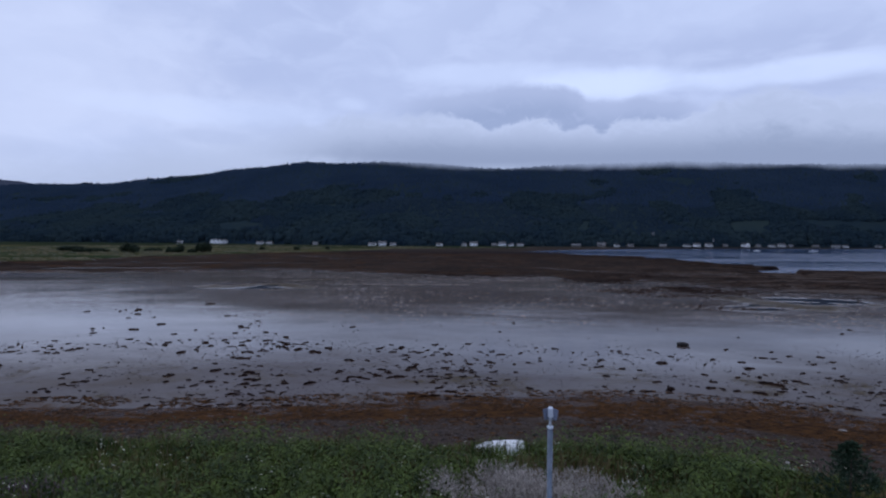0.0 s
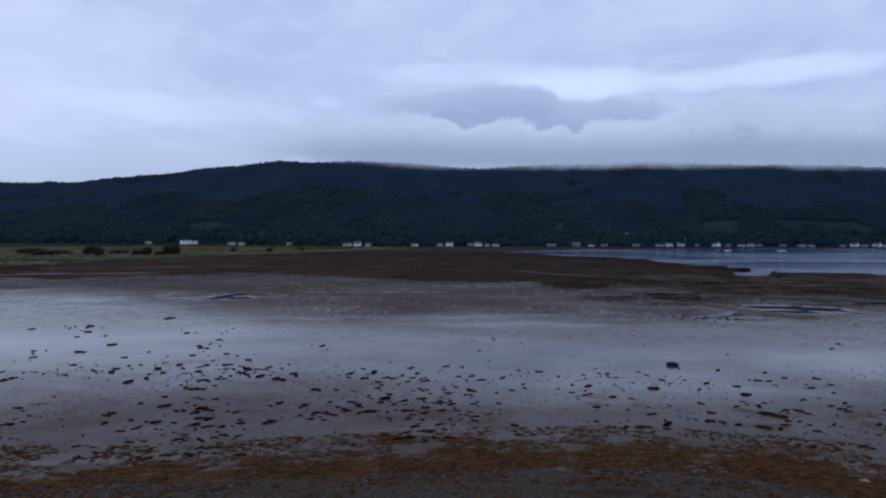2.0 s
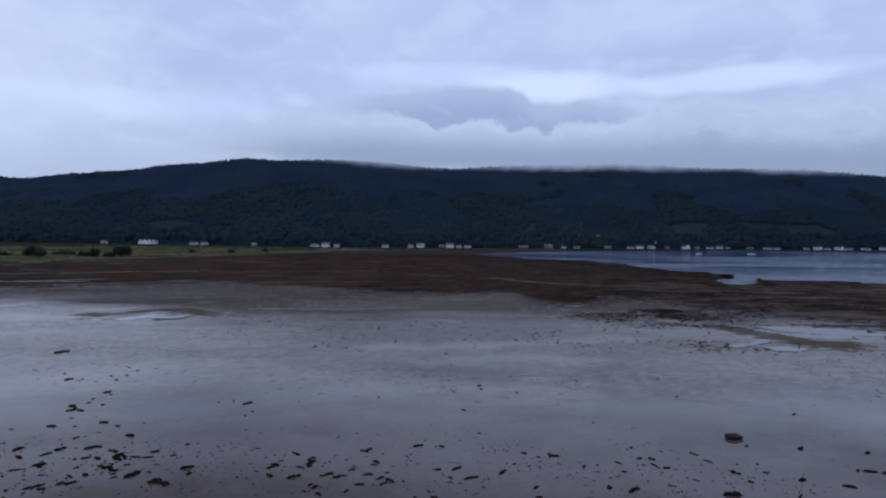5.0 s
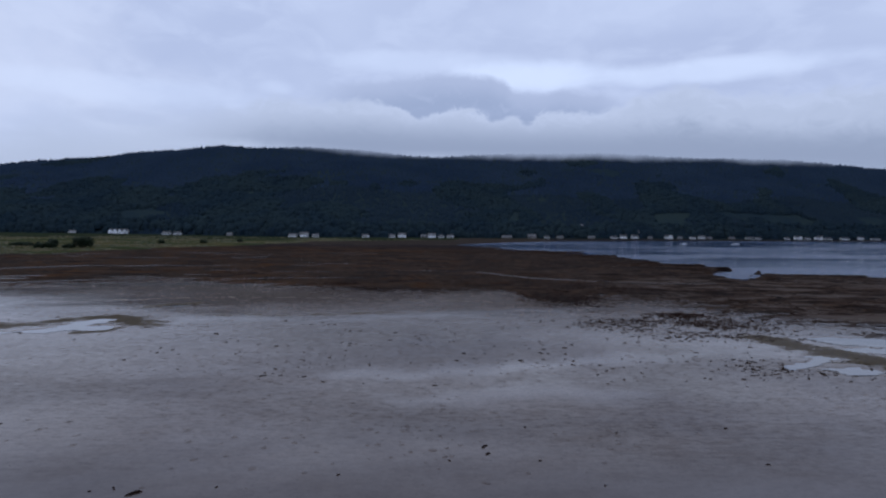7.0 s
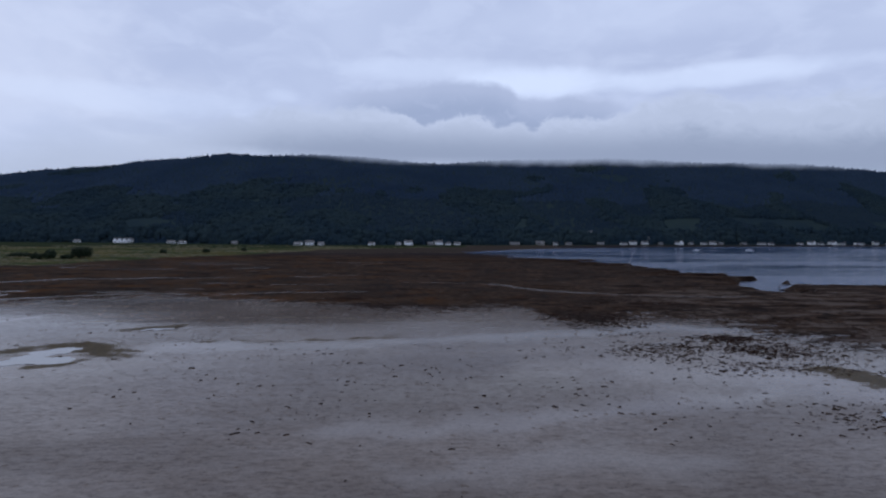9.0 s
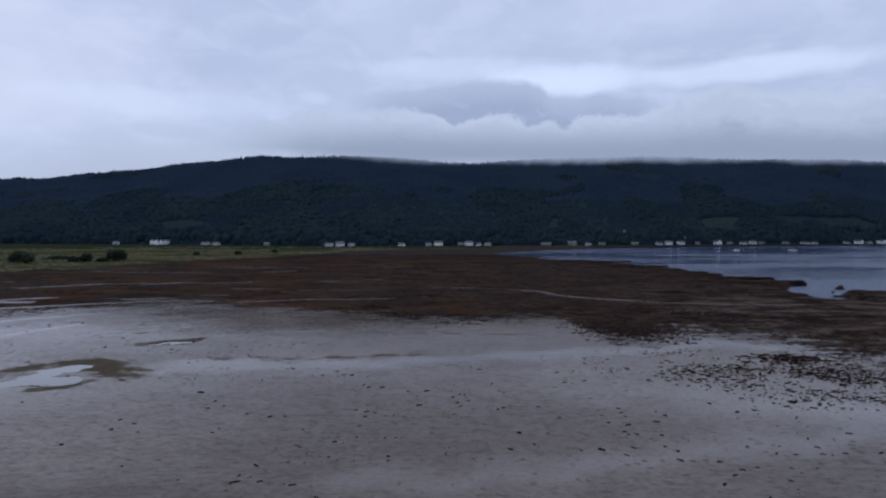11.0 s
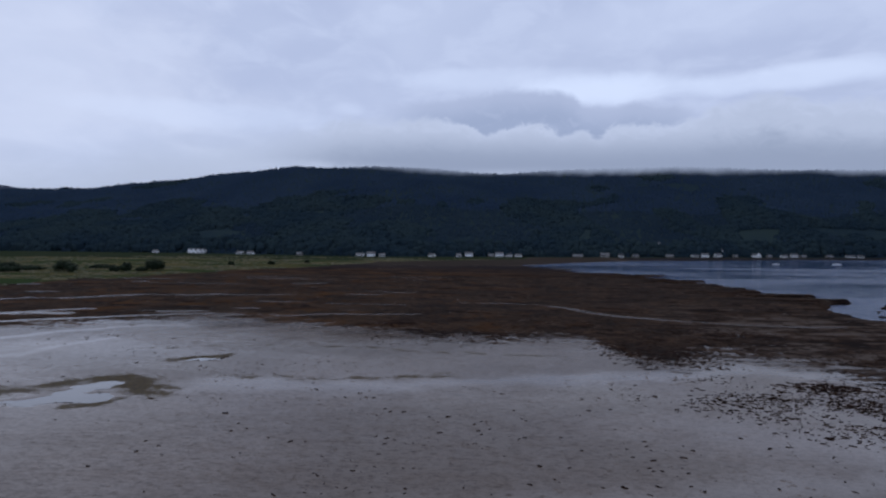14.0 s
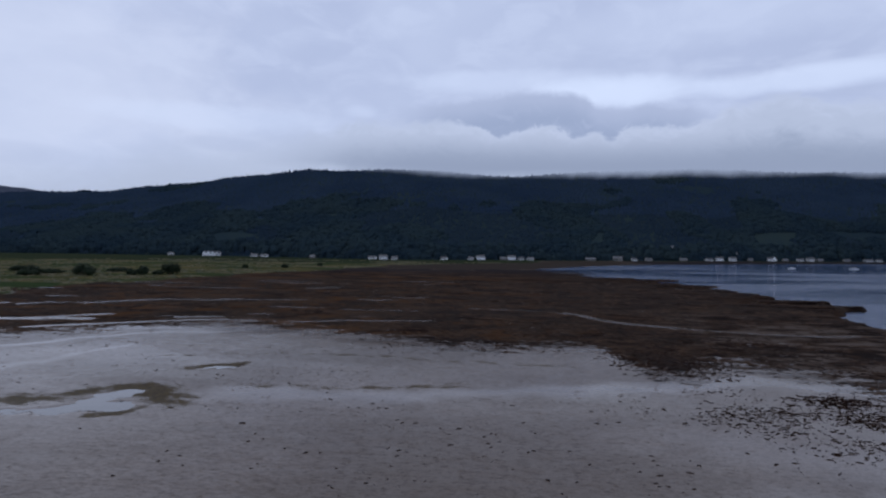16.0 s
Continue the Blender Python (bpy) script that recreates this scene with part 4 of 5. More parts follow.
def house(x, storeys, length, white, lift, wings):
    y = float(house_line(x))
    if lift:
        while float(hill_height(x, y)) < lift and y < 1300:
            y += 2.0
    z = max(float(height(x, y)), float(hill_height(x, y))) - 0.2
    look_ = "white harled" if white else "grey stone"
    size = "two-storey" if storeys == 2 else "low single-storey"
    h = thing("house", (x, y, z), f"{look_} {size} house with slate roof on the far shore", "house", "houses on the far shore", rng.uniform(-14, 14))
    length = max(7.0 if storeys == 1 else 11.0, length * 0.68) if length < 30 else 26
    deep, eaves = 7.0, 2.2 * storeys + 0.2
    wall = HARL if white else GREYWALL
    bm = box(bmesh.new(), -length / 2, -deep / 2, -0.6, length / 2, deep / 2, eaves)
    for sx in (-1, 1):
        g = [bm.verts.new((sx * length / 2, -deep / 2, eaves)), bm.verts.new((sx * length / 2, deep / 2, eaves)), bm.verts.new((sx * length / 2, 0, eaves + 2.1))]
        bm.faces.new(g)
    part("wall", bm, wall, h)
    bm = bmesh.new()
    o, lap = length / 2 + 0.3, 0.45
    pts = [(-deep / 2 - lap, eaves - 0.25), (0, eaves + 2.25), (deep / 2 + lap, eaves - 0.25), (deep / 2 + lap, eaves - 0.45), (0, eaves + 2.0), (-deep / 2 - lap, eaves - 0.45)]
    a = [bm.verts.new((-o, p[0], p[1])) for p in pts]
    b = [bm.verts.new((o, p[0], p[1])) for p in pts]
    for i in range(6):
        bm.faces.new((a[i], a[(i + 1) % 6], b[(i + 1) % 6], b[i]))
    bm.faces.new((a[0], a[5], a[4], a[1]))
    bm.faces.new((a[1], a[4], a[3], a[2]))
    bm.faces.new((b[0], b[1], b[4], b[5]))
    bm.faces.new((b[1], b[2], b[3], b[4]))
    roof = part("roof", bm, SLATE, h)
    for cx in ((-length / 2 + 0.8), (length / 2 - 0.8)):
        bm = box(bmesh.new(), cx - 0.35, -0.3, eaves + 1.4, cx + 0.35, 0.3, eaves + 2.8, 0.05)
        part("chimney", bm, GREYWALL, roof)
    n = max(2, int(length / 3.6))
    for s in range(storeys):
        for i in range(n):
            cx = -length / 2 + (i + 0.5) * length / n
            if s == 0 and i == n // 2:
                part("door", box(bmesh.new(), cx - 0.5, -deep / 2 - 0.06, 0.1, cx + 0.5, -deep / 2 + 0.05, 2.15), SLATE, h)
                continue
            win = part("window", box(bmesh.new(), cx - 0.6, -deep / 2 - 0.05, 0.8 + 2.4 * s, cx + 0.6, -deep / 2 + 0.05, 2.0 + 2.4 * s), PANE, h)
            bm = bmesh.new()
            for q in ((-0.68, 0.72, 0.68, 0.8), (-0.68, 2.0, 0.68, 2.08), (-0.68, 0.8, -0.6, 2.0), (0.6, 0.8, 0.68, 2.0)):
                box(bm, cx + q[0], -deep / 2 - 0.09, q[1] + 2.4 * s, cx + q[2], -deep / 2 + 0.03, q[3] + 2.4 * s)
            part("frame", bm, WHITEMETAL, win)
    for wx in wings:
        bm = box(bmesh.new(), wx - 2.6, -deep / 2 - 3.4, -0.6, wx + 2.6, -deep / 2 + 0.1, eaves)
        v = [bm.verts.new((wx - 2.6, -deep / 2 - 3.4, eaves)), bm.verts.new((wx + 2.6, -deep / 2 - 3.4, eaves)), bm.verts.new((wx, -deep / 2 - 3.4, eaves + 3.2))]
        bm.faces.new(v)
        part("gable_wing", bm, wall, h)
        bm = bmesh.new()
        for sx in (-1, 1):
            q = [(wx + sx * 3.0, -deep / 2 - 3.7, eaves - 0.4), (wx, -deep / 2 - 3.7, eaves + 3.35), (wx, 0, eaves + 3.35), (wx + sx * 3.0, 0, eaves - 0.4)]
            lo = [bm.verts.new((c[0], c[1], c[2] - 0.2)) for c in q]
            hi = [bm.verts.new(c) for c in q]
            bm.faces.new(hi)
            bm.faces.new(lo[::-1])
            for i in range(4):
                bm.faces.new((lo[i], lo[(i + 1) % 4], hi[(i + 1) % 4], hi[i]))
        part("wing_roof", bm, SLATE, roof)
        part("window", box(bmesh.new(), wx - 0.7, -deep / 2 - 3.45, 1.0, wx + 0.7, -deep / 2 - 3.3, 2.3), PANE, h)
    return h


for x, storeys, length, white, lift in HOUSES:
    house(x, storeys, length, white, lift, (-10, -3.4, 3.4, 10) if length == 30 else ((3,) if storeys == 2 and length > 15 else ()))
shore_trees()


# ---- boats at their moorings on the loch ----
def loft(bm, rings, close=True):
    loops = [[bm.verts.new(p) for p in r] for r in rings]
    for a, b in zip(loops, loops[1:]):
        for i in range(len(a) - 1):
            bm.faces.new((a[i], a[i + 1], b[i + 1], b[i]))
    return loops


def hull_rings(length, beam, depth, n=14, k=9):
    rings = []
    for i in range(n):
        t = i / (n - 1)
        w = beam / 2 * (1 - max(0.0, (t - 0.35) / 0.65) ** 2.2 * 0.97) * (0.86 + 0.14 * min(1, t / 0.35))
        d = depth * (1 - 0.35 * max(0.0, (t - 0.6) / 0.4) ** 2)
        sheer = depth * 0.22 * max(0.0, (t - 0.3) / 0.7) ** 2
        ring = []
        for j in range(k):
            a = math.pi * j / (k - 1)
            c, s = math.cos(a), math.sin(a)
            ring.append(((t - 0.5) * length, -w * math.copysign(abs(c) ** 0.6, c), sheer - (d + sheer) * abs(s) ** 0.75 * (1 if 0 < j < k - 1 else 0)))
        rings.append(ring)
    return rings


def moored_boat(x, y, length, turn):
    b = thing("moored_boat", (x, y, WATER_Z), "white cabin boat lying at a mooring on the loch", "boat", "boats at moorings", turn)
    bm = bmesh.new()
    loops = loft(bm, [[(p[0], p[1], p[2] + 0.75) for p in r] for r in hull_rings(length, length * 0.33, 1.1)])
    bm.faces.new(loops[0])
    part("hull", bm, GELCOAT, b)
    bm = bmesh.new()
    part("deck", box(bm, -length * 0.48, -length * 0.13, 0.62, length * 0.3, length * 0.13, 0.72, 0.03), GELCOAT, b)
    part("cabin", box(bmesh.new(), -length * 0.16, -length * 0.1, 0.72, length * 0.22, length * 0.1, 1.55, 0.12), GELCOAT, b)
    part("cabin_window", box(bmesh.new(), -length * 0.12, -length * 0.103, 1.05, length * 0.18, length * 0.103, 1.35), PANE, b)


moored_boat(325, 715, 8.5, 12)
moored_boat(395, 724, 9.5, -10)


# ---- scrub on the salt marsh ----
def leaf_cloud(name, n, centres, radii, leaf, mat):
    """Leaf clumps spread over several lobes, with gaps between them."""
    pick = rng.integers(0, len(centres), n)
    d = rng.normal(size=(n, 3))
    d /= np.linalg.norm(d, axis=1)[:, None]
    r = rng.random(n) ** 0.45
    c, q = np.array(centres)[pick], np.array(radii)[pick]
    p = c + d * q * r[:, None]
    ok = p[:, 2] > 0.05
    p, d = p[ok], d[ok]
    n = len(p)
    a = rng.normal(size=(n, 3))
    u = np.cross(d, a)
    u /= np.linalg.norm(u, axis=1)[:, None]
    w = np.cross(d, u) + 0.6 * rng.normal(size=(n, 3))
    w /= np.linalg.norm(w, axis=1)[:, None]
    s = (leaf * rng.uniform(0.6, 1.4, n))[:, None]
    v = np.stack((p - u * s * 0.45, p - w * s, p + u * s * 0.45, p + w * s + d * s * 0.3), 1)
    return mesh_of(name, v.reshape(-1, 3), np.arange(4 * n).reshape(-1, 4), mat)


def bush(x, y, wide, tall, leaves=2600, leaf=0.5, label="dark rounded willow scrub bush on the marsh", mat=None, group="bushes on the marsh", nm="bush"):
    z = float(height(np.array([x]), np.array([y]))[0])
    b = thing(nm, (x, y, z), label, "bush", group)
    lobes, radii = [], []
    k = max(4, int(wide / tall * 4))
    for i in range(k):
        px = (i + 0.5) / k - 0.5
        hh = tall * rng.uniform(0.8, 1.15) * (1 - 1.1 * abs(px) ** 2)
        lobes.append((px * wide * 0.82, rng.uniform(-0.2, 0.2) * wide, hh * 0.55))
        radii.append((wide / k * rng.uniform(0.8, 1.2), wide * 0.25, hh * 0.5))
    bm = bmesh.new()
    for c in lobes:
        tube(bm, (c[0] * 0.25, c[1] * 0.25, -0.2), (c[0] * 0.6, c[1] * 0.6, c[2] * 0.6), tall * 0.03, tall * 0.018, 6)
        tube(bm, (c[0] * 0.6, c[1] * 0.6, c[2] * 0.6), (c[0], c[1], c[2] * 1.3), tall * 0.018, tall * 0.008, 5)
    part("trunk", bm, BARK, b)
    crown = new("crown", leaf_cloud("crown", leaves, lobes, radii, leaf, mat or BUSH))
    crown.parent = b
    return b


for bx, by, bw, bt in ((-253, 381, 15, 7.2), (-232, 394, 7, 3.8), (-226, 396, 6.5, 6.2), (-220.5, 404, 8, 2.8), (-213, 406, 11.5, 8.0),
                       (-292, 398, 17, 2.8), (-268, 432, 13, 3.0), (-243, 420, 9, 2.6), (-283, 372, 12, 4.0), (-330, 420, 18, 4.5), (-215, 520, 5, 3.4), (-190, 545, 6, 3.2), (-172, 590, 5, 3.4)):
    bush(bx, by, bw, bt)


# ---- the near bank: dinghy, pole, shrub, stones, rank growth ----
def upturned_dinghy():
    b = thing("dinghy", (1.55, 26.9, 0), "weathered white upturned dinghy lying in long grass on the shore", "boat", turn=191)
    z = float(height(np.array([1.55]), np.array([26.9]))[0])
    b.location.z = z
    rings = [[(p[0], p[1], 0.84 * (-p[2] + 0.13)) for p in r] for r in hull_rings(2.25, 1.1, 0.5, 18, 13)]
    bm = bmesh.new()
    loops = loft(bm, rings)
    bm.faces.new(loops[0])
    hull = part("hull", bm, GELCOAT, b, smooth=True)
    bm = bmesh.new()
    for side in (0, -1):
        for r0, r1 in zip(rings, rings[1:]):
            tube(bm, r0[side], r1[side], 0.032, 0.032, 6)
    part("gunwale", bm, WHITEMETAL, b, "rounded white rubbing strake")
    bm = bmesh.new()
    for r0, r1 in zip(rings[:-2], rings[1:-1]):
        p, q = r0[6], r1[6]
        tube(bm, (p[0], p[1], p[2] + 0.015), (q[0], q[1], q[2] + 0.015), 0.025, 0.025, 6)
    part("keel", bm, GELCOAT, b)
    for s in (-0.32, 0.32):
        bm = bmesh.new()
        for r0, r1 in zip(rings[1:-4], rings[2:-3]):
            j = 4 if s < 0 else 8
            tube(bm, r0[j], r1[j], 0.018, 0.018, 5)
        part("bilge_runner", bm, GELCOAT, b)
    bm = box(bmesh.new(), -1.16, -0.2, 0.2, -1.118, 0.2, 0.42, 0.01)
    part("transom_pad", bm, GREYPLASTIC, b, "grey outboard pad on the transom")
    return b


upturned_dinghy()


def signal_pole():
    x, y = 1.985, 9.6
    z = float(height(np.array([x]), np.array([y]))[0])
    top = 8.93
    p = thing("metal_pole", (x, y, z), "galvanised steel pole with a small white and grey sensor head", "pole")
    h = top - z
    bm = bmesh.new()
    tube(bm, (0, 0, -0.3), (0, 0, h - 0.30), 0.043, 0.040, 20)
    part("pole", bm, STEEL, p, smooth=True)
    part("collar", tube(bmesh.new(), (0, 0, h - 0.315), (0, 0, h - 0.285), 0.047, 0.044, 20), WHITEMETAL, p, "white pole collar")
    part("base_flange", tube(bmesh.new(), (0, 0, -0.02), (0, 0, 0.03), 0.14, 0.14, 16), STEEL, p)
    part("stem", tube(bmesh.new(), (0, 0, h - 0.30), (0, 0, h - 0.12), 0.022, 0.02, 12), WHITEMETAL, p, "thin white stem")
    for s in (-1, 1):
        bm = bmesh.new()
        box(bm, -0.010, -0.058, -0.08, 0.010, 0.058, 0.08, 0.006)
        bmesh.ops.transform(bm, matrix=pose(s * 0.066, 0.0, h - 0.105, 0, s * 14, s * 38), verts=bm.verts)
        part("side_panel", bm, GREYPLASTIC, p, "smoky grey side panel")
        bm = tube(bmesh.new(), (0, 0, h - 0.2), (s * 0.068, 0, h - 0.17), 0.008, 0.008, 6)
        part("bracket", bm, WHITEMETAL, p)
    bm = bmesh.new()
    box(bm, -0.038, -0.05, h - 0.15, 0.038, 0.05, h, 0.012)
    part("head", bm, WHITEMETAL, p, "white head box")


signal_pole()


def young_conifer(x, y, tall, wide):
    z = float(height(np.array([x]), np.array([y]))[0])
    t = thing("young_conifer", (x, y, z), "dark green bushy young conifer on the grassy bank", "tree")
    part("trunk", tube(bmesh.new(), (0, 0, -0.2), (0, 0, tall * 0.95), 0.05, 0.01, 8), BARK, t)
    verts, n = [], 0
    for i in range(280):
        f = rng.random() ** 0.8
        a = rng.uniform(0, 6.283)
        reach = wide / 2 * (1 - f) ** 0.75 * rng.uniform(0.7, 1.15) + 0.06
        z0 = 0.1 + f * tall * 0.93
        for k in range(16):
            u = rng.random() ** 0.7
            px, py, pz = math.cos(a) * reach * u, math.sin(a) * reach * u, z0 + reach * u * 0.28
            d = rng.normal(size=3) * 0.5 + np.array((math.cos(a), math.sin(a), 0.45))
            d /= np.linalg.norm(d)
            w = np.cross(d, rng.normal(size=3))
            w /= np.linalg.norm(w)
            s = rng.uniform(0.07, 0.15)
            q = np.array((px, py, pz))
            verts += [q - w * s * 0.22, q + d * s * 0.5 - w * s * 0.2, q + d * s, q + d * s * 0.5 + w * s * 0.25]
            n += 1
    crown = new("crown", mesh_of("crown", verts, np.arange(4 * n).reshape(-1, 4), YEW))
    crown.parent = t


young_conifer(13.6, 21.5, 2.5, 2.7)
young_conifer(15.2, 20.2, 1.7, 1.9)


def boulder(name, x, y, size, mat, label, squash=0.6, sink=0.2, category="rock", group=""):
    bm = bmesh.new()
    bmesh.ops.create_icosphere(bm, subdivisions=3, radius=0.5)
    o = rng.uniform(0, 90, 3)
    for v in bm.verts:
        p = Vector(v.co) * 3 + Vector(o)
        v.co *= 1 + 0.42 * noise.noise(p * 0.7) + 0.16 * noise.noise(p * 2.2)
        k = 1 - 0.75 * max(0.0, v.co.z)
        v.co.x *= k
        v.co.y *= k
        v.co.z *= squash
    bmesh.ops.scale(bm, vec=size, verts=bm.verts)
    ob = part(name, bm, mat)
    ob.location = (x, y, float(height(np.array([x]), np.array([y]))[0]) + size[2] * squash * (0.5 - sink))
    tagged(ob, label, category, group)
    return ob


boulder("boulder", 21.8, 63.5, (1.3, 0.8, 0.75), ROCK, "dark weed-covered boulder standing on the mud", 0.6, 0.12)
boulder("stone_slab", 12.9, 27.4, (0.9, 0.4, 0.4), SLAB, "pale flat stone at the edge of the grass", 0.5)
boulder("stone_slab", 13.9, 26.6, (1.3, 0.35, 0.35), SLAB, "long pale stone at the edge of the grass", 0.5)
boulder("stone_slab", 21.3, 34.9, (0.5, 0.25, 0.2), SLAB, "pale flat stone among orange wrack", 0.45)
boulder("stone_slab", 14.6, 27.6, (0.22, 0.2, 0.25), SLAB, "small pale stone on dark shingle", 0.7)


def blades():
    """Rank grass on the bank, in tufts."""
    n = 230000
    x = rng.uniform(-44, 44, n)
    y = 28.5 - 34 * rng.random(n) ** 1.25
    edge = bank_y(x) + 0.5 + 2.0 * (fbm(x, y, 24.0, 4) - 0.5) + 2.2 * (fbm(x + 30, y, 2.6, 3) - 0.5)
    keep = (y < edge) & (y > 4 - 14 * fbm(x, y + 5, 9.0, 3) + 9 * rng.random(n) + 10 * step(np.abs(x) + 14 * fbm(x + 9, y, 7.0, 3), 36, 50)) & (fbm(x, y, 1.1, 2) > 0.30)
    x, y = x[keep], y[keep]
    k = len(x)
    z = height(x, y) - 0.03
    tall = rng.uniform(0.22, 0.6, k) * (0.55 + 0.9 * fbm(x + 50, y, 2.4, 3))
    tall = tall * (1 + 1.3 * np.clip(1.8 - np.hypot((x - 1.5) / 1.4, (y - 25.9) / 0.45), 0, 1))
    wide = rng.uniform(0.012, 0.03, k) * 1.7
    t = [(-0.5, 0, 0), (0.5, 0, 0), (0.35, 0.1, 0.55), (-0.35, 0.1, 0.55), (0.0, 0.42, 1.0)]
    f = [(0, 1, 2), (0, 2, 3), (3, 2, 4)]
    sizes = np.stack((wide, tall * 0.7, tall), -1)
    dry = (rng.random(k) < 0.12) | ((fbm(x, y + 200, 3.5, 2) > 0.64) & (rng.random(k) < 0.6))
    spots, turns = np.stack((x, y, z), -1), rng.uniform(0, 6.3, k)
    for pick, nm, mat, lab in ((~dry, "grass", GRASS, "rank green grass on the near bank"), (dry, "dry_grass", DRYGRASS, "dry straw-coloured grass stalks on the near bank")):
        me = scatter(nm, t, f, spots[pick], sizes[pick] * (1.0 if nm == "grass" else 1.25), turns[pick], mat)
        tagged(new(nm, me), lab, "grass", kind="stuff")


def herbs():
    """Docks, nettles and bracken on the bank: leafy plants of many sizes, crowding in drifts."""
    n = 17000
    x, y = rng.uniform(-42, 42, n), rng.uniform(0, 28, n)
    keep = (y > 12 * fbm(x, y, 8.0, 3)) & (np.abs(x) < 30 + 12 * fbm(x + 3, y, 6.0, 3)) & (fbm(x, y + 77, 5.0, 3) + 0.25 * rng.random(n) > 0.50) & (y < bank_y(x) - 0.3) & (np.hypot((x - 2.4) / 3.8, (y - 20.7) / 2.2) > 0.75 + 0.5 * rng.random(n))
    x, y = x[keep], y[keep]
    m = len(x)
    big = (0.2 + 0.75 * rng.random(m) ** 2) * (0.6 + 0.8 * fbm(x, y + 9, 3.0, 2))
    k = 46
    px, py, pb = np.repeat(x, k), np.repeat(y, k), np.repeat(big, k)
    a, f = rng.uniform(0, 6.283, m * k), rng.random(m * k)
    reach = pb * (0.15 + 0.95 * np.sqrt(rng.random(m * k))) * (1 - 0.45 * f)
    lx, ly = px + np.cos(a) * reach, py + np.sin(a) * reach
    lz = np.repeat(height(x, y), k) + 0.05 + pb * (0.25 + 1.35 * f) * (1 - 0.35 * (reach / pb) ** 2)
    s = rng.uniform(0.07, 0.15, m * k) * (0.7 + 0.6 * pb)
    t = [(0, 0, 0), (0.32, 0.4, 0.10), (0, 1, -0.12), (-0.32, 0.4, 0.10)]
    tilt = rng.normal(size=(m * k, 2)) * 0.7
    me = scatter("nettles", t, [(0, 1, 2, 3)], np.stack((lx, ly, lz), -1), np.stack((s, s * 1.2, s * 2), -1), a - 1.57, HERB, 0.35, tilt)
    tagged(new("nettles", me), "dense green nettles, docks and bracken on the bank", "nettles", kind="stuff")


def plumes():
    """A drift of pale seeding willowherb, and white flower heads scattered in the grass."""
    n = 15000
    x = rng.normal(2.5, 1.9, n)
    y = rng.normal(20.7, 1.1, n)
    keep = (fbm(x, y, 0.7, 3) > 0.47) & (np.hypot((x - 2.4) / 4.0, (y - 20.7) / 2.1) < 1)
    x, y = x[keep], y[keep]
    k = len(x)
    z = height(x, y) + rng.uniform(0.25, 0.85, k)
    t = [(0.5, 0, 0), (-0.25, 0.43, 0), (-0.25, -0.43, 0), (0, 0, 1)]
    f = [(0, 1, 3), (1, 2, 3), (2, 0, 3)]
    w = rng.uniform(0.02, 0.055, k)
    me = scatter("willowherb", t, f, np.stack((x, y, z), -1), np.stack((w, w, w * 2.4), -1), rng.uniform(0, 6.3, k), PLUME, 0.4, rng.normal(size=(k, 2)) * 0.4)
    tagged(new("willowherb", me), "pale pinkish seed heads of willowherb on the bank", "flowers", kind="stuff")
    x2 = rng.normal(-14.6, 1.4, 400)
    y2 = rng.normal(18.7, 0.5, 400)
    z2 = height(x2, y2) + rng.uniform(0.3, 0.8, 400)
    w = rng.uniform(0.02, 0.045, 400)
    me = scatter("heather_flowers", t, f, np.stack((x2, y2, z2), -1), np.stack((w, w, w * 3), -1), rng.uniform(0, 6.3, 400), plain("purple_flowers", (0.07, 0.045, 0.06), (0.13, 0.085, 0.105), 4.0, 0.8, per="island"), 0.4)
    tagged(new("heather_flowers", me), "dull purple flower heads among the grass", "flowers", kind="stuff")
    n = 460
    cx, cy = rng.uniform(-26, 22, 70), rng.uniform(17, 26, 70)
    pick = rng.integers(0, 70, n)
    x, y = cx[pick] + rng.normal(0, 0.28, n), cy[pick] + rng.normal(0, 0.25, n)
    z = height(x, y) + rng.uniform(0.4, 0.85, n)
    w = rng.uniform(0.02, 0.05, n)
    t = [(1, 0, 0), (0, 1, 0), (-1, 0, 0), (0, -1, 0), (0, 0, 0.6)]
    f = [(0, 1, 4), (1, 2, 4), (2, 3, 4), (3, 0, 4)]
    me = scatter("meadowsweet", t, f, np.stack((x, y, z), -1), np.stack((w, w, w), -1), rng.uniform(0, 6.3, n), PETAL, 0.4)
    tagged(new("meadowsweet", me), "creamy white meadowsweet heads scattered through the grass", "flowers", kind="stuff")


blades()
herbs()
plumes()


def marsh_tussocks():
    """Sedge tussocks over the far salt marsh."""
    n = 9000
    y = rng.uniform(250, 760, n)
    x = marsh_x(y) - rng.random(n) ** 1.3 * 420
    keep = fbm(x * 0.4, y, 22, 3) > 0.48
    x, y = x[keep], y[keep]
    k = len(x)
    hgt = rng.uniform(0.3, 1.0, k)
    wid = rng.uniform(0.8, 3.0, k)
    me = scatter("sedge", *broadleaf_template(), np.stack((x, y, height(x, y) - 0.1), -1), np.stack((wid * 1.6, wid, hgt), -1), rng.uniform(0, 6.3, k), leafy("sedge_leaves", (0.035, 0.045, 0.018), (0.11, 0.09, 0.04), 0.03, 0.3), 0.4)
    tagged(new("sedge", me), "tawny and green sedge tussocks on the salt marsh", "sedge", kind="stuff")


marsh_tussocks()


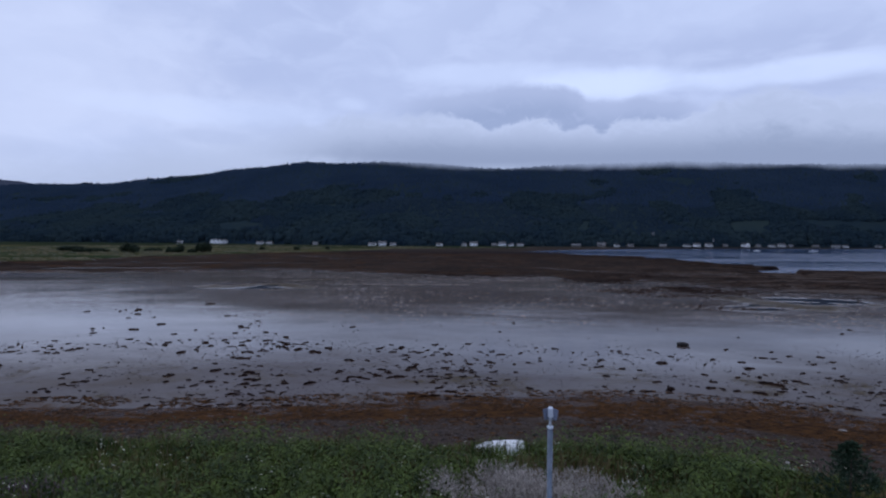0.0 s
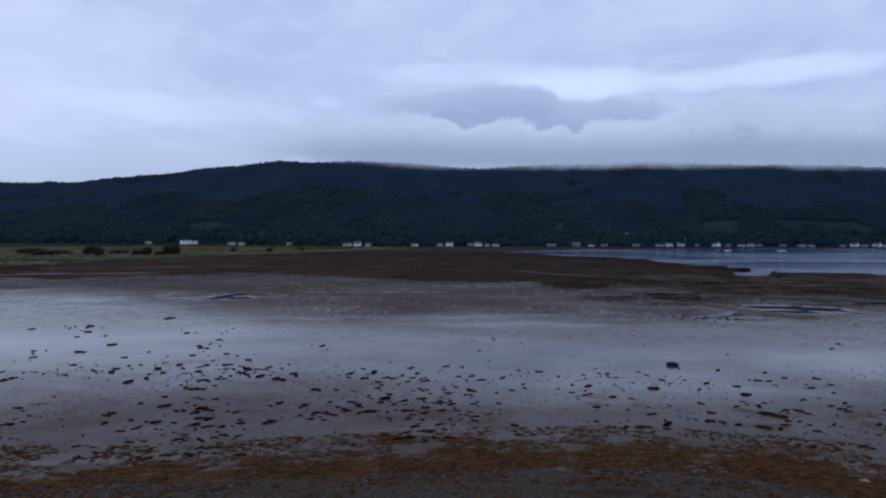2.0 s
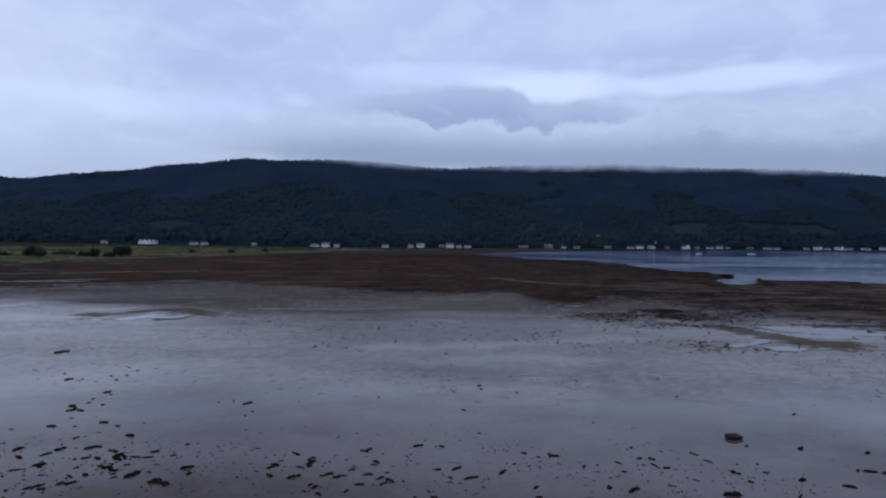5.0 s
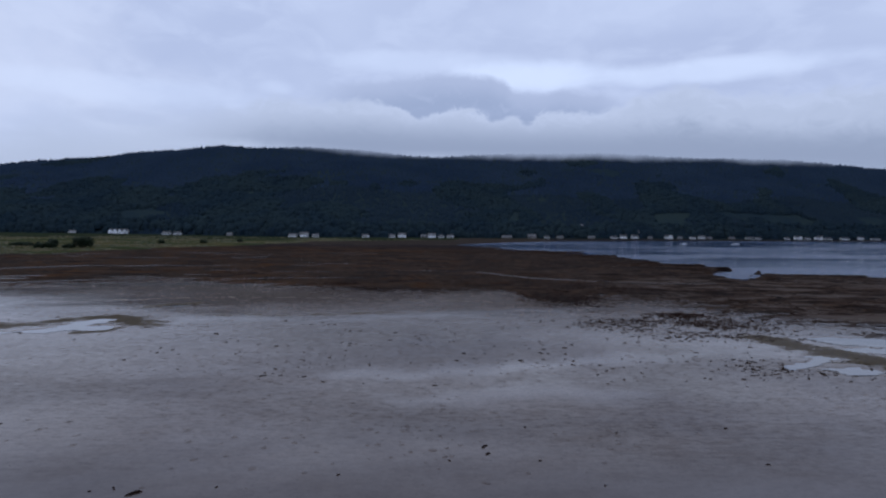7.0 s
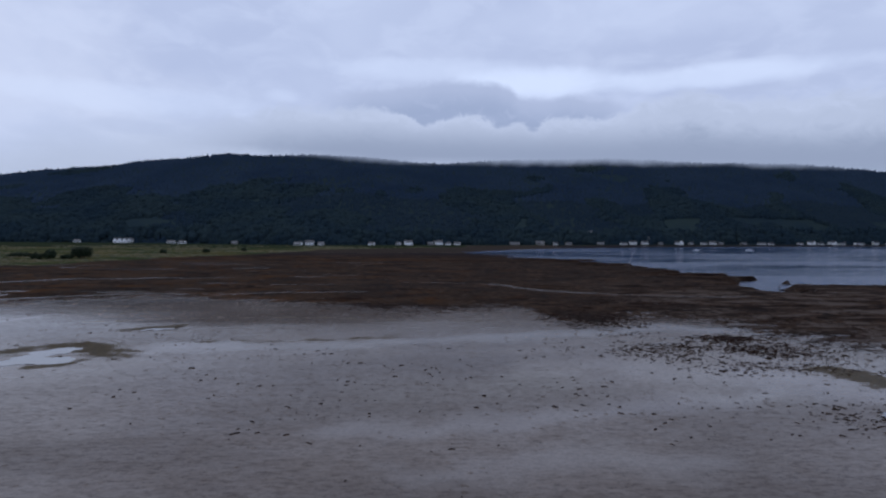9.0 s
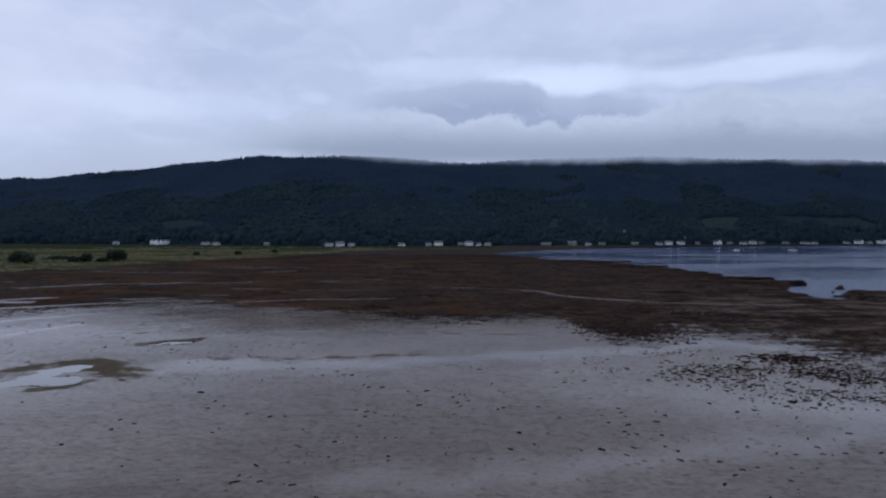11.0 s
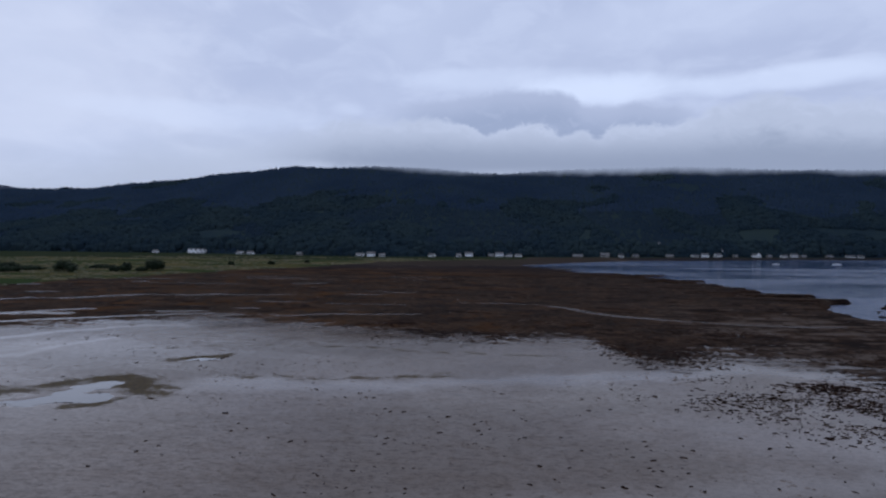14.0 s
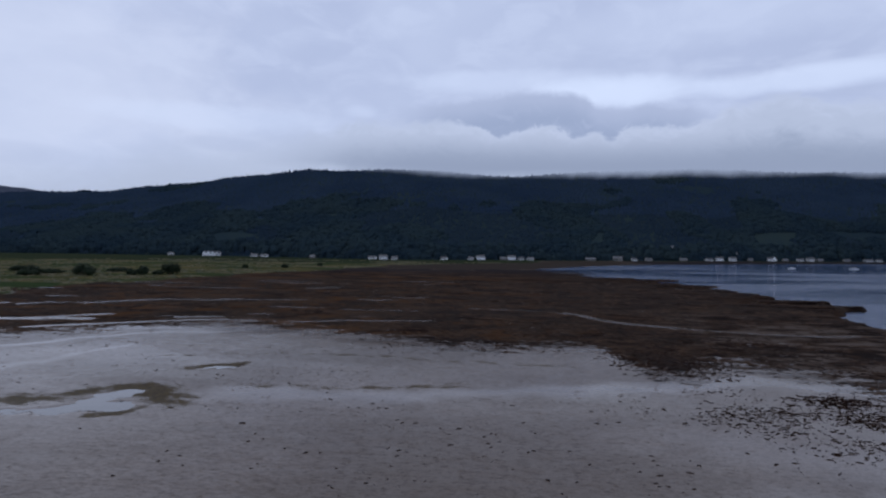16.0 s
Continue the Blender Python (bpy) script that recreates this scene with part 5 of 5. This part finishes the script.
def strand():
    """Shingle stones and tufts of orange wrack on the strand."""
    n = 9000
    x = rng.uniform(-40, 38, n)
    sy, by = shore_y(x), bank_y(x)
    y = by - 1 + (wrack_y(x) - by + 2.0) * rng.random(n)
    s = 0.03 + 0.11 * rng.random(n) ** 3
    z = height(x, y) - 0.02
    ico = [(0, 0, 1), (0.9, 0.1, 0.35), (0.2, 0.9, 0.3), (-0.8, 0.4, 0.4), (-0.5, -0.8, 0.3), (0.5, -0.75, 0.4), (0, 0, -0.3)]
    fc = [(0, 1, 2), (0, 2, 3), (0, 3, 4), (0, 4, 5), (0, 5, 1), (6, 2, 1), (6, 3, 2), (6, 4, 3), (6, 5, 4), (6, 1, 5)]
    stone = plain("shingle_stone", (0.030, 0.025, 0.023), (0.085, 0.070, 0.064), 5.0, 0.9, 0.4, per="island", vary=0.6, gloss=0.1)
    me = scatter("shingle_stones", ico, fc, np.stack((x, y, z), -1), np.stack((s * 1.3, s, s * 0.6), -1), rng.uniform(0, 6.3, n), stone, 0.4)
    tagged(new("shingle_stones", me), "dark wet shingle stones along the shore", "shingle", kind="stuff")
    n = 30000
    x = rng.uniform(-44, 40, n)
    y = wrack_y(x) - 1.0 + (shore_y(x) - wrack_y(x) + 3.4) * rng.random(n) + 2.4 * (fbm(x, y[0] + 0 * x, 9, 3) - 0.5)
    stray = rng.random(n) < 0.10
    y = np.where(stray, bank_y(x) + (wrack_y(x) - bank_y(x)) * rng.random(n), y)
    keep = fbm(x, y, 1.8, 3) > 0.42
    x, y = x[keep], y[keep]
    k = len(x)
    s = 0.035 + 0.15 * rng.random(k) ** 2
    tuft = plain("orange_wrack", (0.018, 0.010, 0.006), (0.085, 0.038, 0.012), 4.0, 0.9, 0.5, per="island", vary=0.6, gloss=0.05)
    me = scatter("orange_wrack", ico, fc, np.stack((x, y, height(x, y) - 0.01), -1), np.stack((s * 1.6, s, s * 0.22), -1), rng.uniform(-0.5, 0.6, k), tuft, 0.6)
    tagged(new("orange_wrack", me), "orange-brown wrack heaped along the strand line", "seaweed", kind="stuff")


strand()


# ---- seaweed lying on the mud ----
def clump_mesh(seed):
    """A slumped heap of wrack, one unit long: a few overlapping low lobes with ragged rims of fronds."""
    r = np.random.default_rng(seed)
    verts, faces = [], []
    n = 14
    lobes = [(0.0, 0.0, 0.62)] + [(r.uniform(-0.32, 0.32), r.uniform(-0.16, 0.16), r.uniform(0.25, 0.5)) for _ in range(r.integers(2, 4))]
    for ox, oy, size in lobes:
        base = len(verts)
        rim = 0.5 * size * (0.3 + 1.0 * r.random(n))
        turn = r.uniform(-0.5, 0.5)
        for f, h in ((1.0, -0.02), (0.78, 0.09), (0.4, 0.16)):
            for i in range(n):
                a = i / n * 2 * math.pi
                k = rim[i] * f * (1 + 0.15 * (r.random() - 0.5))
                u, v = k * math.cos(a), k * math.sin(a) * 0.6
                verts.append((ox + u * math.cos(turn) - v * math.sin(turn), oy + u * math.sin(turn) + v * math.cos(turn), h * (0.5 + size) * (0.8 + 0.5 * r.random())))
        verts.append((ox, oy, 0.18 * (0.5 + size)))
        for q in range(2):
            for i in range(n):
                j = (i + 1) % n
                faces += [(base + q * n + i, base + q * n + j, base + (q + 1) * n + j), (base + q * n + i, base + (q + 1) * n + j, base + (q + 1) * n + i)]
        faces += [(base + 2 * n + i, base + 2 * n + (i + 1) % n, base + 3 * n) for i in range(n)]
    return verts, faces


CLUMPS = [clump_mesh(s) for s in range(10)]
CLUMP_MESHES = [mesh_of("seaweed_clump", *c, WEED) for c in CLUMPS]
NEAR_A = [(-41.1, 70.0, 1.7), (-42.1, 65.9, 1.7), (-35.3, 63.4, 1.1), (-34.4, 66.4, 0.7), (-29.3, 59.0, 0.9), (-27.9, 60.5, 0.9), (-25.2, 60.4, 1.0), (-30.0, 61.3, 0.5), (-28.2, 55.1, 1.3), (-29.0, 53.7, 1.5), (-28.8, 56.5, 0.7), (-22.1, 51.9, 1.9), (-22.2, 54.5, 0.7), (-20.1, 57.4, 1.2), (-21.0, 56.4, 0.8), (-11.7, 52.2, 1.3), (-13.7, 48.3, 1.0), (-14.2, 47.6, 0.8), (-11.7, 47.4, 0.9), (-22.1, 47.0, 1.5), (-19.1, 46.6, 1.3), (-18.1, 44.4, 1.3), (-25.0, 44.7, 1.0), (-20.6, 45.9, 0.9), (-11.2, 45.4, 0.6), (-12.8, 43.9, 1.3), (-20.8, 43.3, 1.0), (-14.8, 43.4, 0.6), (-16.3, 55.6, 2.1), (-18.2, 56.5, 1.6), (-15.5, 57.6, 1.2), (-45.6, 91.3, 2.2), (-52.5, 83.2, 2.5)]
NEAR_B = [(-5.5, 50.0, 1.6), (-2.7, 50.2, 1.3), (-7.1, 50.7, 0.6), (-8.3, 47.0, 1.4), (-7.4, 47.8, 1.0), (-6.4, 46.6, 1.3), (-4.5, 60.9, 0.7), (-0.1, 53.8, 0.6), (-2.5, 52.9, 0.6), (-1.0, 53.0, 0.7), (3.4, 52.3, 0.6), (4.7, 53.1, 0.8), (5.9, 53.9, 0.5), (1.3, 45.0, 0.8), (4.1, 44.1, 1.0), (3.3, 49.2, 0.6), (10.2, 55.2, 0.8), (-8.0, 58.5, 1.3), (-8.6, 56.4, 1.1), (-6.4, 56.9, 0.8), (-10.1, 58.2, 0.8), (6.0, 60.4, 0.6), (4.3, 77.7, 0.8), (2.3, 69.8, 0.6), (3.2, 64.2, 0.5)]
NEAR_C = [(25.5, 61.5, 1.1), (17.0, 54.3, 1.6), (22.3, 56.4, 0.9), (24.1, 53.1, 1.1), (24.7, 55.5, 1.0), (28.1, 51.7, 0.9), (14.2, 51.2, 0.7), (11.6, 55.0, 1.2), (19.2, 50.2, 0.8), (19.0, 47.8, 1.0), (18.0, 45.8, 1.1), (19.8, 45.1, 1.0), (14.8, 44.9, 1.6), (23.3, 47.6, 2.4), (21.4, 44.5, 1.4), (31.9, 53.9, 0.6), (23.0, 45.2, 0.7), (11.8, 44.3, 0.9), (46.8, 76.7, 0.8), (44.0, 73.4, 0.7), (30.0, 69.3, 0.7)]
MID_A = [(-32.7, 102.4, 0.6), (-31.5, 108.5, 0.5), (-29.6, 107.5, 0.5), (-28.0, 105.4, 0.4), (-30.7, 106.0, 0.6), (-24.8, 112.1, 0.5), (-25.1, 114.5, 0.4), (-23.6, 112.9, 0.3), (-21.4, 106.5, 0.4), (-21.6, 105.5, 0.5), (-20.4, 110.6, 0.4), (-25.2, 98.3, 0.3), (-15.9, 97.0, 0.2), (-27.9, 117.6, 1.1), (-44.6, 113.6, 0.5), (-35.5, 123.2, 0.5), (14.5, 106.7, 0.5), (11.3, 102.6, 0.8), (17.4, 102.4, 0.6), (19.7, 100.4, 0.6), (17.4, 105.9, 0.5), (23.4, 103.4, 0.6), (25.0, 102.1, 0.5), (19.7, 111.2, 0.6), (25.6, 115.0, 0.7), (29.0, 113.0, 0.6), (27.1, 112.5, 0.8), (29.5, 105.4, 0.5), (36.5, 119.8, 0.9), (45.5, 124.7, 1.8), (44.1, 122.4, 1.7)]
MID_B = [(-8.2, 111.3, 0.3), (-5.6, 99.9, 0.4), (4.1, 102.4, 0.7), (5.2, 106.1, 0.7), (6.1, 103.6, 0.4), (3.8, 112.7, 0.5), (4.8, 118.4, 0.4), (-15.9, 97.1, 0.2), (-9.5, 99.9, 0.2), (-12.1, 101.0, 0.2), (-1.2, 101.3, 0.3), (-3.6, 118.9, 0.8), (0.1, 117.7, 0.5), (4.4, 76.4, 0.8), (1.7, 75.3, 0.4), (22.4, 74.4, 0.4), (7.6, 75.2, 0.3), (7.8, 81.3, 0.4), (-5.2, 73.3, 0.3), (-11.9, 71.8, 0.3), (10.7, 71.6, 0.2), (14.4, 80.1, 0.3), (23.2, 80.9, 0.4), (20.4, 94.6, 0.5), (-5.6, 93.2, 0.3), (-5.6, 100.7, 0.4)]



def seaweed(x, y, size, k, thin=None):
    ob = new("seaweed_clump", CLUMP_MESHES[k % len(CLUMP_MESHES)])
    z = float(height(np.array([x]), np.array([y]))[0])
    flat = size * (thin if thin else (0.95 if size < 1.2 else 0.75)) * random.uniform(0.8, 1.1)
    ob.matrix_world = pose(x, y, z + 0.0, 0, 0, random.uniform(-50, 60)) @ Matrix.Diagonal((size, flat, min(0.9, 0.25 + size * 0.4) * random.uniform(0.7, 1.1), 1))
    big = "large heap" if size > 1.1 else "small clump"
    tagged(ob, f"{big} of dark brown bladder wrack on wet mud", "seaweed", "seaweed clumps on the mud")


count = 0
for group_ in (NEAR_A, NEAR_B, NEAR_C, MID_A, MID_B):
    for cx, cy, cs in group_:
        seaweed(cx, cy, cs, count)
        count += 1
while count < 205:
    cx, cy = random.uniform(-62, -14), random.uniform(56, 84)
    if abs(cx) > 0.75 * cy or float(fbm(np.array([cx]), np.array([cy]), 9.0, 3)[0]) < 0.44:
        continue
    seaweed(cx, cy, random.choice((0.3, 0.4, 0.5, 0.7, 0.9, 1.2)), count, 0.6)
    count += 1
while count < 300:
    cx, cy = random.uniform(-34, 33), random.uniform(39, 62)
    if cy < float(shore_y(cx)) - 1 or random.random() < (0.35 if cx > 0 else 0.0) or float(fbm(np.array([cx]), np.array([cy]), 7.0, 3)[0]) < 0.42:
        continue
    seaweed(cx, cy, random.choice((0.25, 0.3, 0.4, 0.5, 0.6, 0.8)), count)
    count += 1


def far_clumps():
    """The smaller and farther clumps, past counting."""
    xs, ys, ss = [], [], []

    def spread(n, x0, x1, y0, y1, lo, hi, want):
        x, y = rng.uniform(x0, x1, n), rng.uniform(y0, y1, n)
        ok = want(x, y) > rng.random(n)
        xs.append(x[ok])
        ys.append(y[ok])
        ss.append(lo + (hi - lo) * rng.random(int(ok.sum())) ** 2.2)

    spread(3000, -48, 36, 37, 62, 0.2, 1.0, lambda x, y: (y > shore_y(x) - 0.5) * step(fbm(x, y, 6, 3), 0.36, 0.6) * np.where(x > 2, 0.35, 0.9) * step(y, 64, 56))
    spread(14000, -75, 50, 37, 66, 0.05, 0.24, lambda x, y: (y > shore_y(x) - 0.5) * step(fbm(x + 9, y, 5, 3), 0.34, 0.6) * step(y, 67, 58))
    spread(1500, -20, 62, 92, 132, 0.2, 0.75, lambda x, y: 0.45 * step(fbm(x + 5, y, 7, 3), 0.42, 0.62))
    spread(1500, -90, 75, 60, 125, 0.08, 0.35, lambda x, y: 0.25 * step(fbm(x, y, 12, 3), 0.4, 0.65))
    spread(36000, 10, 80, 108, 152, 0.14, 0.75, lambda x, y: step(fbm(x * 0.8, y, 8, 3), 0.30, 0.55) * np.clip(1.1 - np.hypot((x - 41) / 23, (y - 131) / 11), 0, 1))
    spread(2600, 32, 60, 126, 146, 0.5, 1.3, lambda x, y: np.clip(1.2 - np.hypot((x - 45.5) / 8, (y - 136) / 4), 0, 1) ** 2)
    spread(12000, 24, 64, 104, 136, 0.2, 0.8, lambda x, y: 0.8 * step(fbm(x * 0.7, y + 3, 5, 3), 0.36, 0.58) * np.clip(1.1 - np.hypot((x - 43) / 15, (y - 122) / 10), 0, 1))
    spread(700, 30, 48, 90, 106, 0.2, 0.8, lambda x, y: np.clip(1.1 - np.hypot((x - 38) / 7, (y - 98.5) / 5), 0, 1))
    spread(5000, 16, 50, 146, 182, 0.3, 1.1, lambda x, y: np.clip(1.1 - np.hypot((x - 31) / 12, (y - 160) / 18), 0, 1))
    spread(9000, -30, 60, 160, 192, 0.25, 0.9, lambda x, y: 0.7 * step(fbm(x, y, 9, 3), 0.35, 0.6) * step(y, 158, 180))
    spread(1600, -160, -20, 120, 190, 0.3, 0.9, lambda x, y: 0.3 * step(fbm(x * 0.5, y, 12, 3), 0.48, 0.62))
    spread(900, -64, -38, 115, 147, 0.25, 0.9, lambda x, y: 0.8 * np.maximum(oval(x, y, -54, 118.0, 5, 1.2), oval(x, y, -45.4, 146.0, 3.0, 1.4)) ** 2)
    spread(500, -56, -45, 117, 123, 0.2, 0.7, lambda x, y: np.maximum(oval(x, y, -52.3, 119.8, 1.6, 0.5), oval(x, y, -48.6, 119.8, 1.3, 0.5)) ** 3)
    spread(2000, 34, 75, 90, 118, 0.15, 0.7, lambda x, y: 0.7 * np.clip(1.1 - np.hypot((x - 44) / 9, (y - 100) / 8), 0, 1))
    spread(9000, -120, 70, 150, 200, 0.25, 0.9, lambda x, y: 0.8 * step(masks(x, y)["weed"], 0.08, 0.45) * step(fbm(x * 0.5, y, 5, 3), 0.35, 0.6))
    spread(6000, 45, 150, 105, 160, 0.3, 1.0, lambda x, y: 0.7 * step(masks(x, y)["weed"], 0.1, 0.5) * step(fbm(x * 0.5, y, 5, 3), 0.4, 0.6))
    x, y, s = np.concatenate(xs), np.concatenate(ys), np.concatenate(ss)
    k = len(x)
    which = rng.integers(0, len(CLUMPS), k)
    z = height(x, y)
    sizes = np.stack((s * rng.uniform(0.9, 1.5, k), s * rng.uniform(0.6, 1.0, k), 0.05 + s * 0.5), -1)
    v0, f0, base = [], [], 0
    for i in range(4):
        q = which % 4 == i
        tv, tf = np.array(CLUMPS[i][0]), np.array(CLUMPS[i][1])
        n, m = int(q.sum()), len(tv)
        a = rng.uniform(-0.9, 1.0, n)
        v = tv[None] * sizes[q][:, None, :]
        c, sn = np.cos(a)[:, None], np.sin(a)[:, None]
        v = np.stack((v[..., 0] * c - v[..., 1] * sn, v[..., 0] * sn + v[..., 1] * c, v[..., 2]), -1) + np.stack((x[q], y[q], z[q]), -1)[:, None, :]
        v0.append(v.reshape(-1, 3))
        f0.append((tf[None] + (np.arange(n) * m)[:, None, None] + base).reshape(-1, 3))
        base += n * m
    tagged(new("seaweed_scatter", mesh_of("seaweed_scatter", np.concatenate(v0), np.concatenate(f0), WEED)), "countless small dark seaweed clumps strewn over the mud", "seaweed", kind="stuff")


far_clumps()


def worm_casts():
    """Low heaps of cast sand that give the middle flats their grain."""
    n = 60000
    y = 70 + 118 * rng.random(n)
    x = rng.uniform(-1, 1, n) * 0.8 * y
    want = (0.25 + 0.75 * step(x + 0.6 * (y - 100), -34, -18)) * step(fbm(x * 0.4, y, 10, 3), 0.36, 0.6) * step(y, 70, 86)
    keep = (want * 0.25 > rng.random(n)) & (masks(x, y)["weed"] < 0.4)
    x, y = x[keep], y[keep]
    k = len(x)
    s = 0.08 + 0.26 * rng.random(k) ** 1.6
    heap = [(0, 0, 1), (1, 0.1, 0), (0.25, 0.9, 0), (-0.85, 0.5, 0), (-0.6, -0.75, 0), (0.45, -0.85, 0)]
    fc = [(0, 1, 2), (0, 2, 3), (0, 3, 4), (0, 4, 5), (0, 5, 1)]
    me = scatter("worm_casts", heap, fc, np.stack((x, y, height(x, y) - 0.005), -1), np.stack((s * 1.3, s, 0.02 + 0.2 * s), -1), rng.uniform(0, 6.3, k), GROUND, 0.5)
    tagged(new("worm_casts", me), "low heaps of cast sand dotting the wet flats", "sand", kind="stuff")


worm_casts()


def seaweed_bed():
    """Tufts that roughen the great bed of wrack between the mud and the loch."""
    n = 60000
    y = 140 + 260 * rng.random(n) ** 1.5
    x = rng.uniform(-1, 1, n) * (0.8 * y - 10)
    m = masks(x, y)
    keep = (step(m["weed"], 0.35, 0.95) > rng.random(n)) & (rng.random(n) > 0.85 * step(x, 30, 58) * step(y, 262, 200)) & (m["film"] < 0.45) & (fbm(x, y + 5, 6, 3) > 0.42)
    x, y = x[keep], y[keep]
    k = len(x)
    tuft = [(0, 0, 1), (0.9, 0.1, 0.2), (0.2, 0.9, 0.1), (-0.8, 0.4, 0.2), (-0.5, -0.8, 0.1), (0.5, -0.75, 0.2)]
    fc = [(0, 1, 2), (0, 2, 3), (0, 3, 4), (0, 4, 5), (0, 5, 1)]
    s = rng.uniform(0.3, 1.0, k) * (0.8 + y / 500)
    mat = plain("wrack_tufts", (0.013, 0.009, 0.007), (0.038, 0.022, 0.013), 0.05, 0.95, 0.3, per="island", vary=0.45, gloss=0.03)
    me = scatter("seaweed_bed", tuft, fc, np.stack((x, y, height(x, y, m["water"][keep]) - 0.04), -1), np.stack((s * 1.4, s, 0.08 + 0.10 * s), -1), rng.uniform(-0.5, 0.5, k), mat, 0.5)
    tagged(new("seaweed_bed", me), "great dark brown bed of tufted seaweed", "seaweed", kind="stuff")


seaweed_bed()
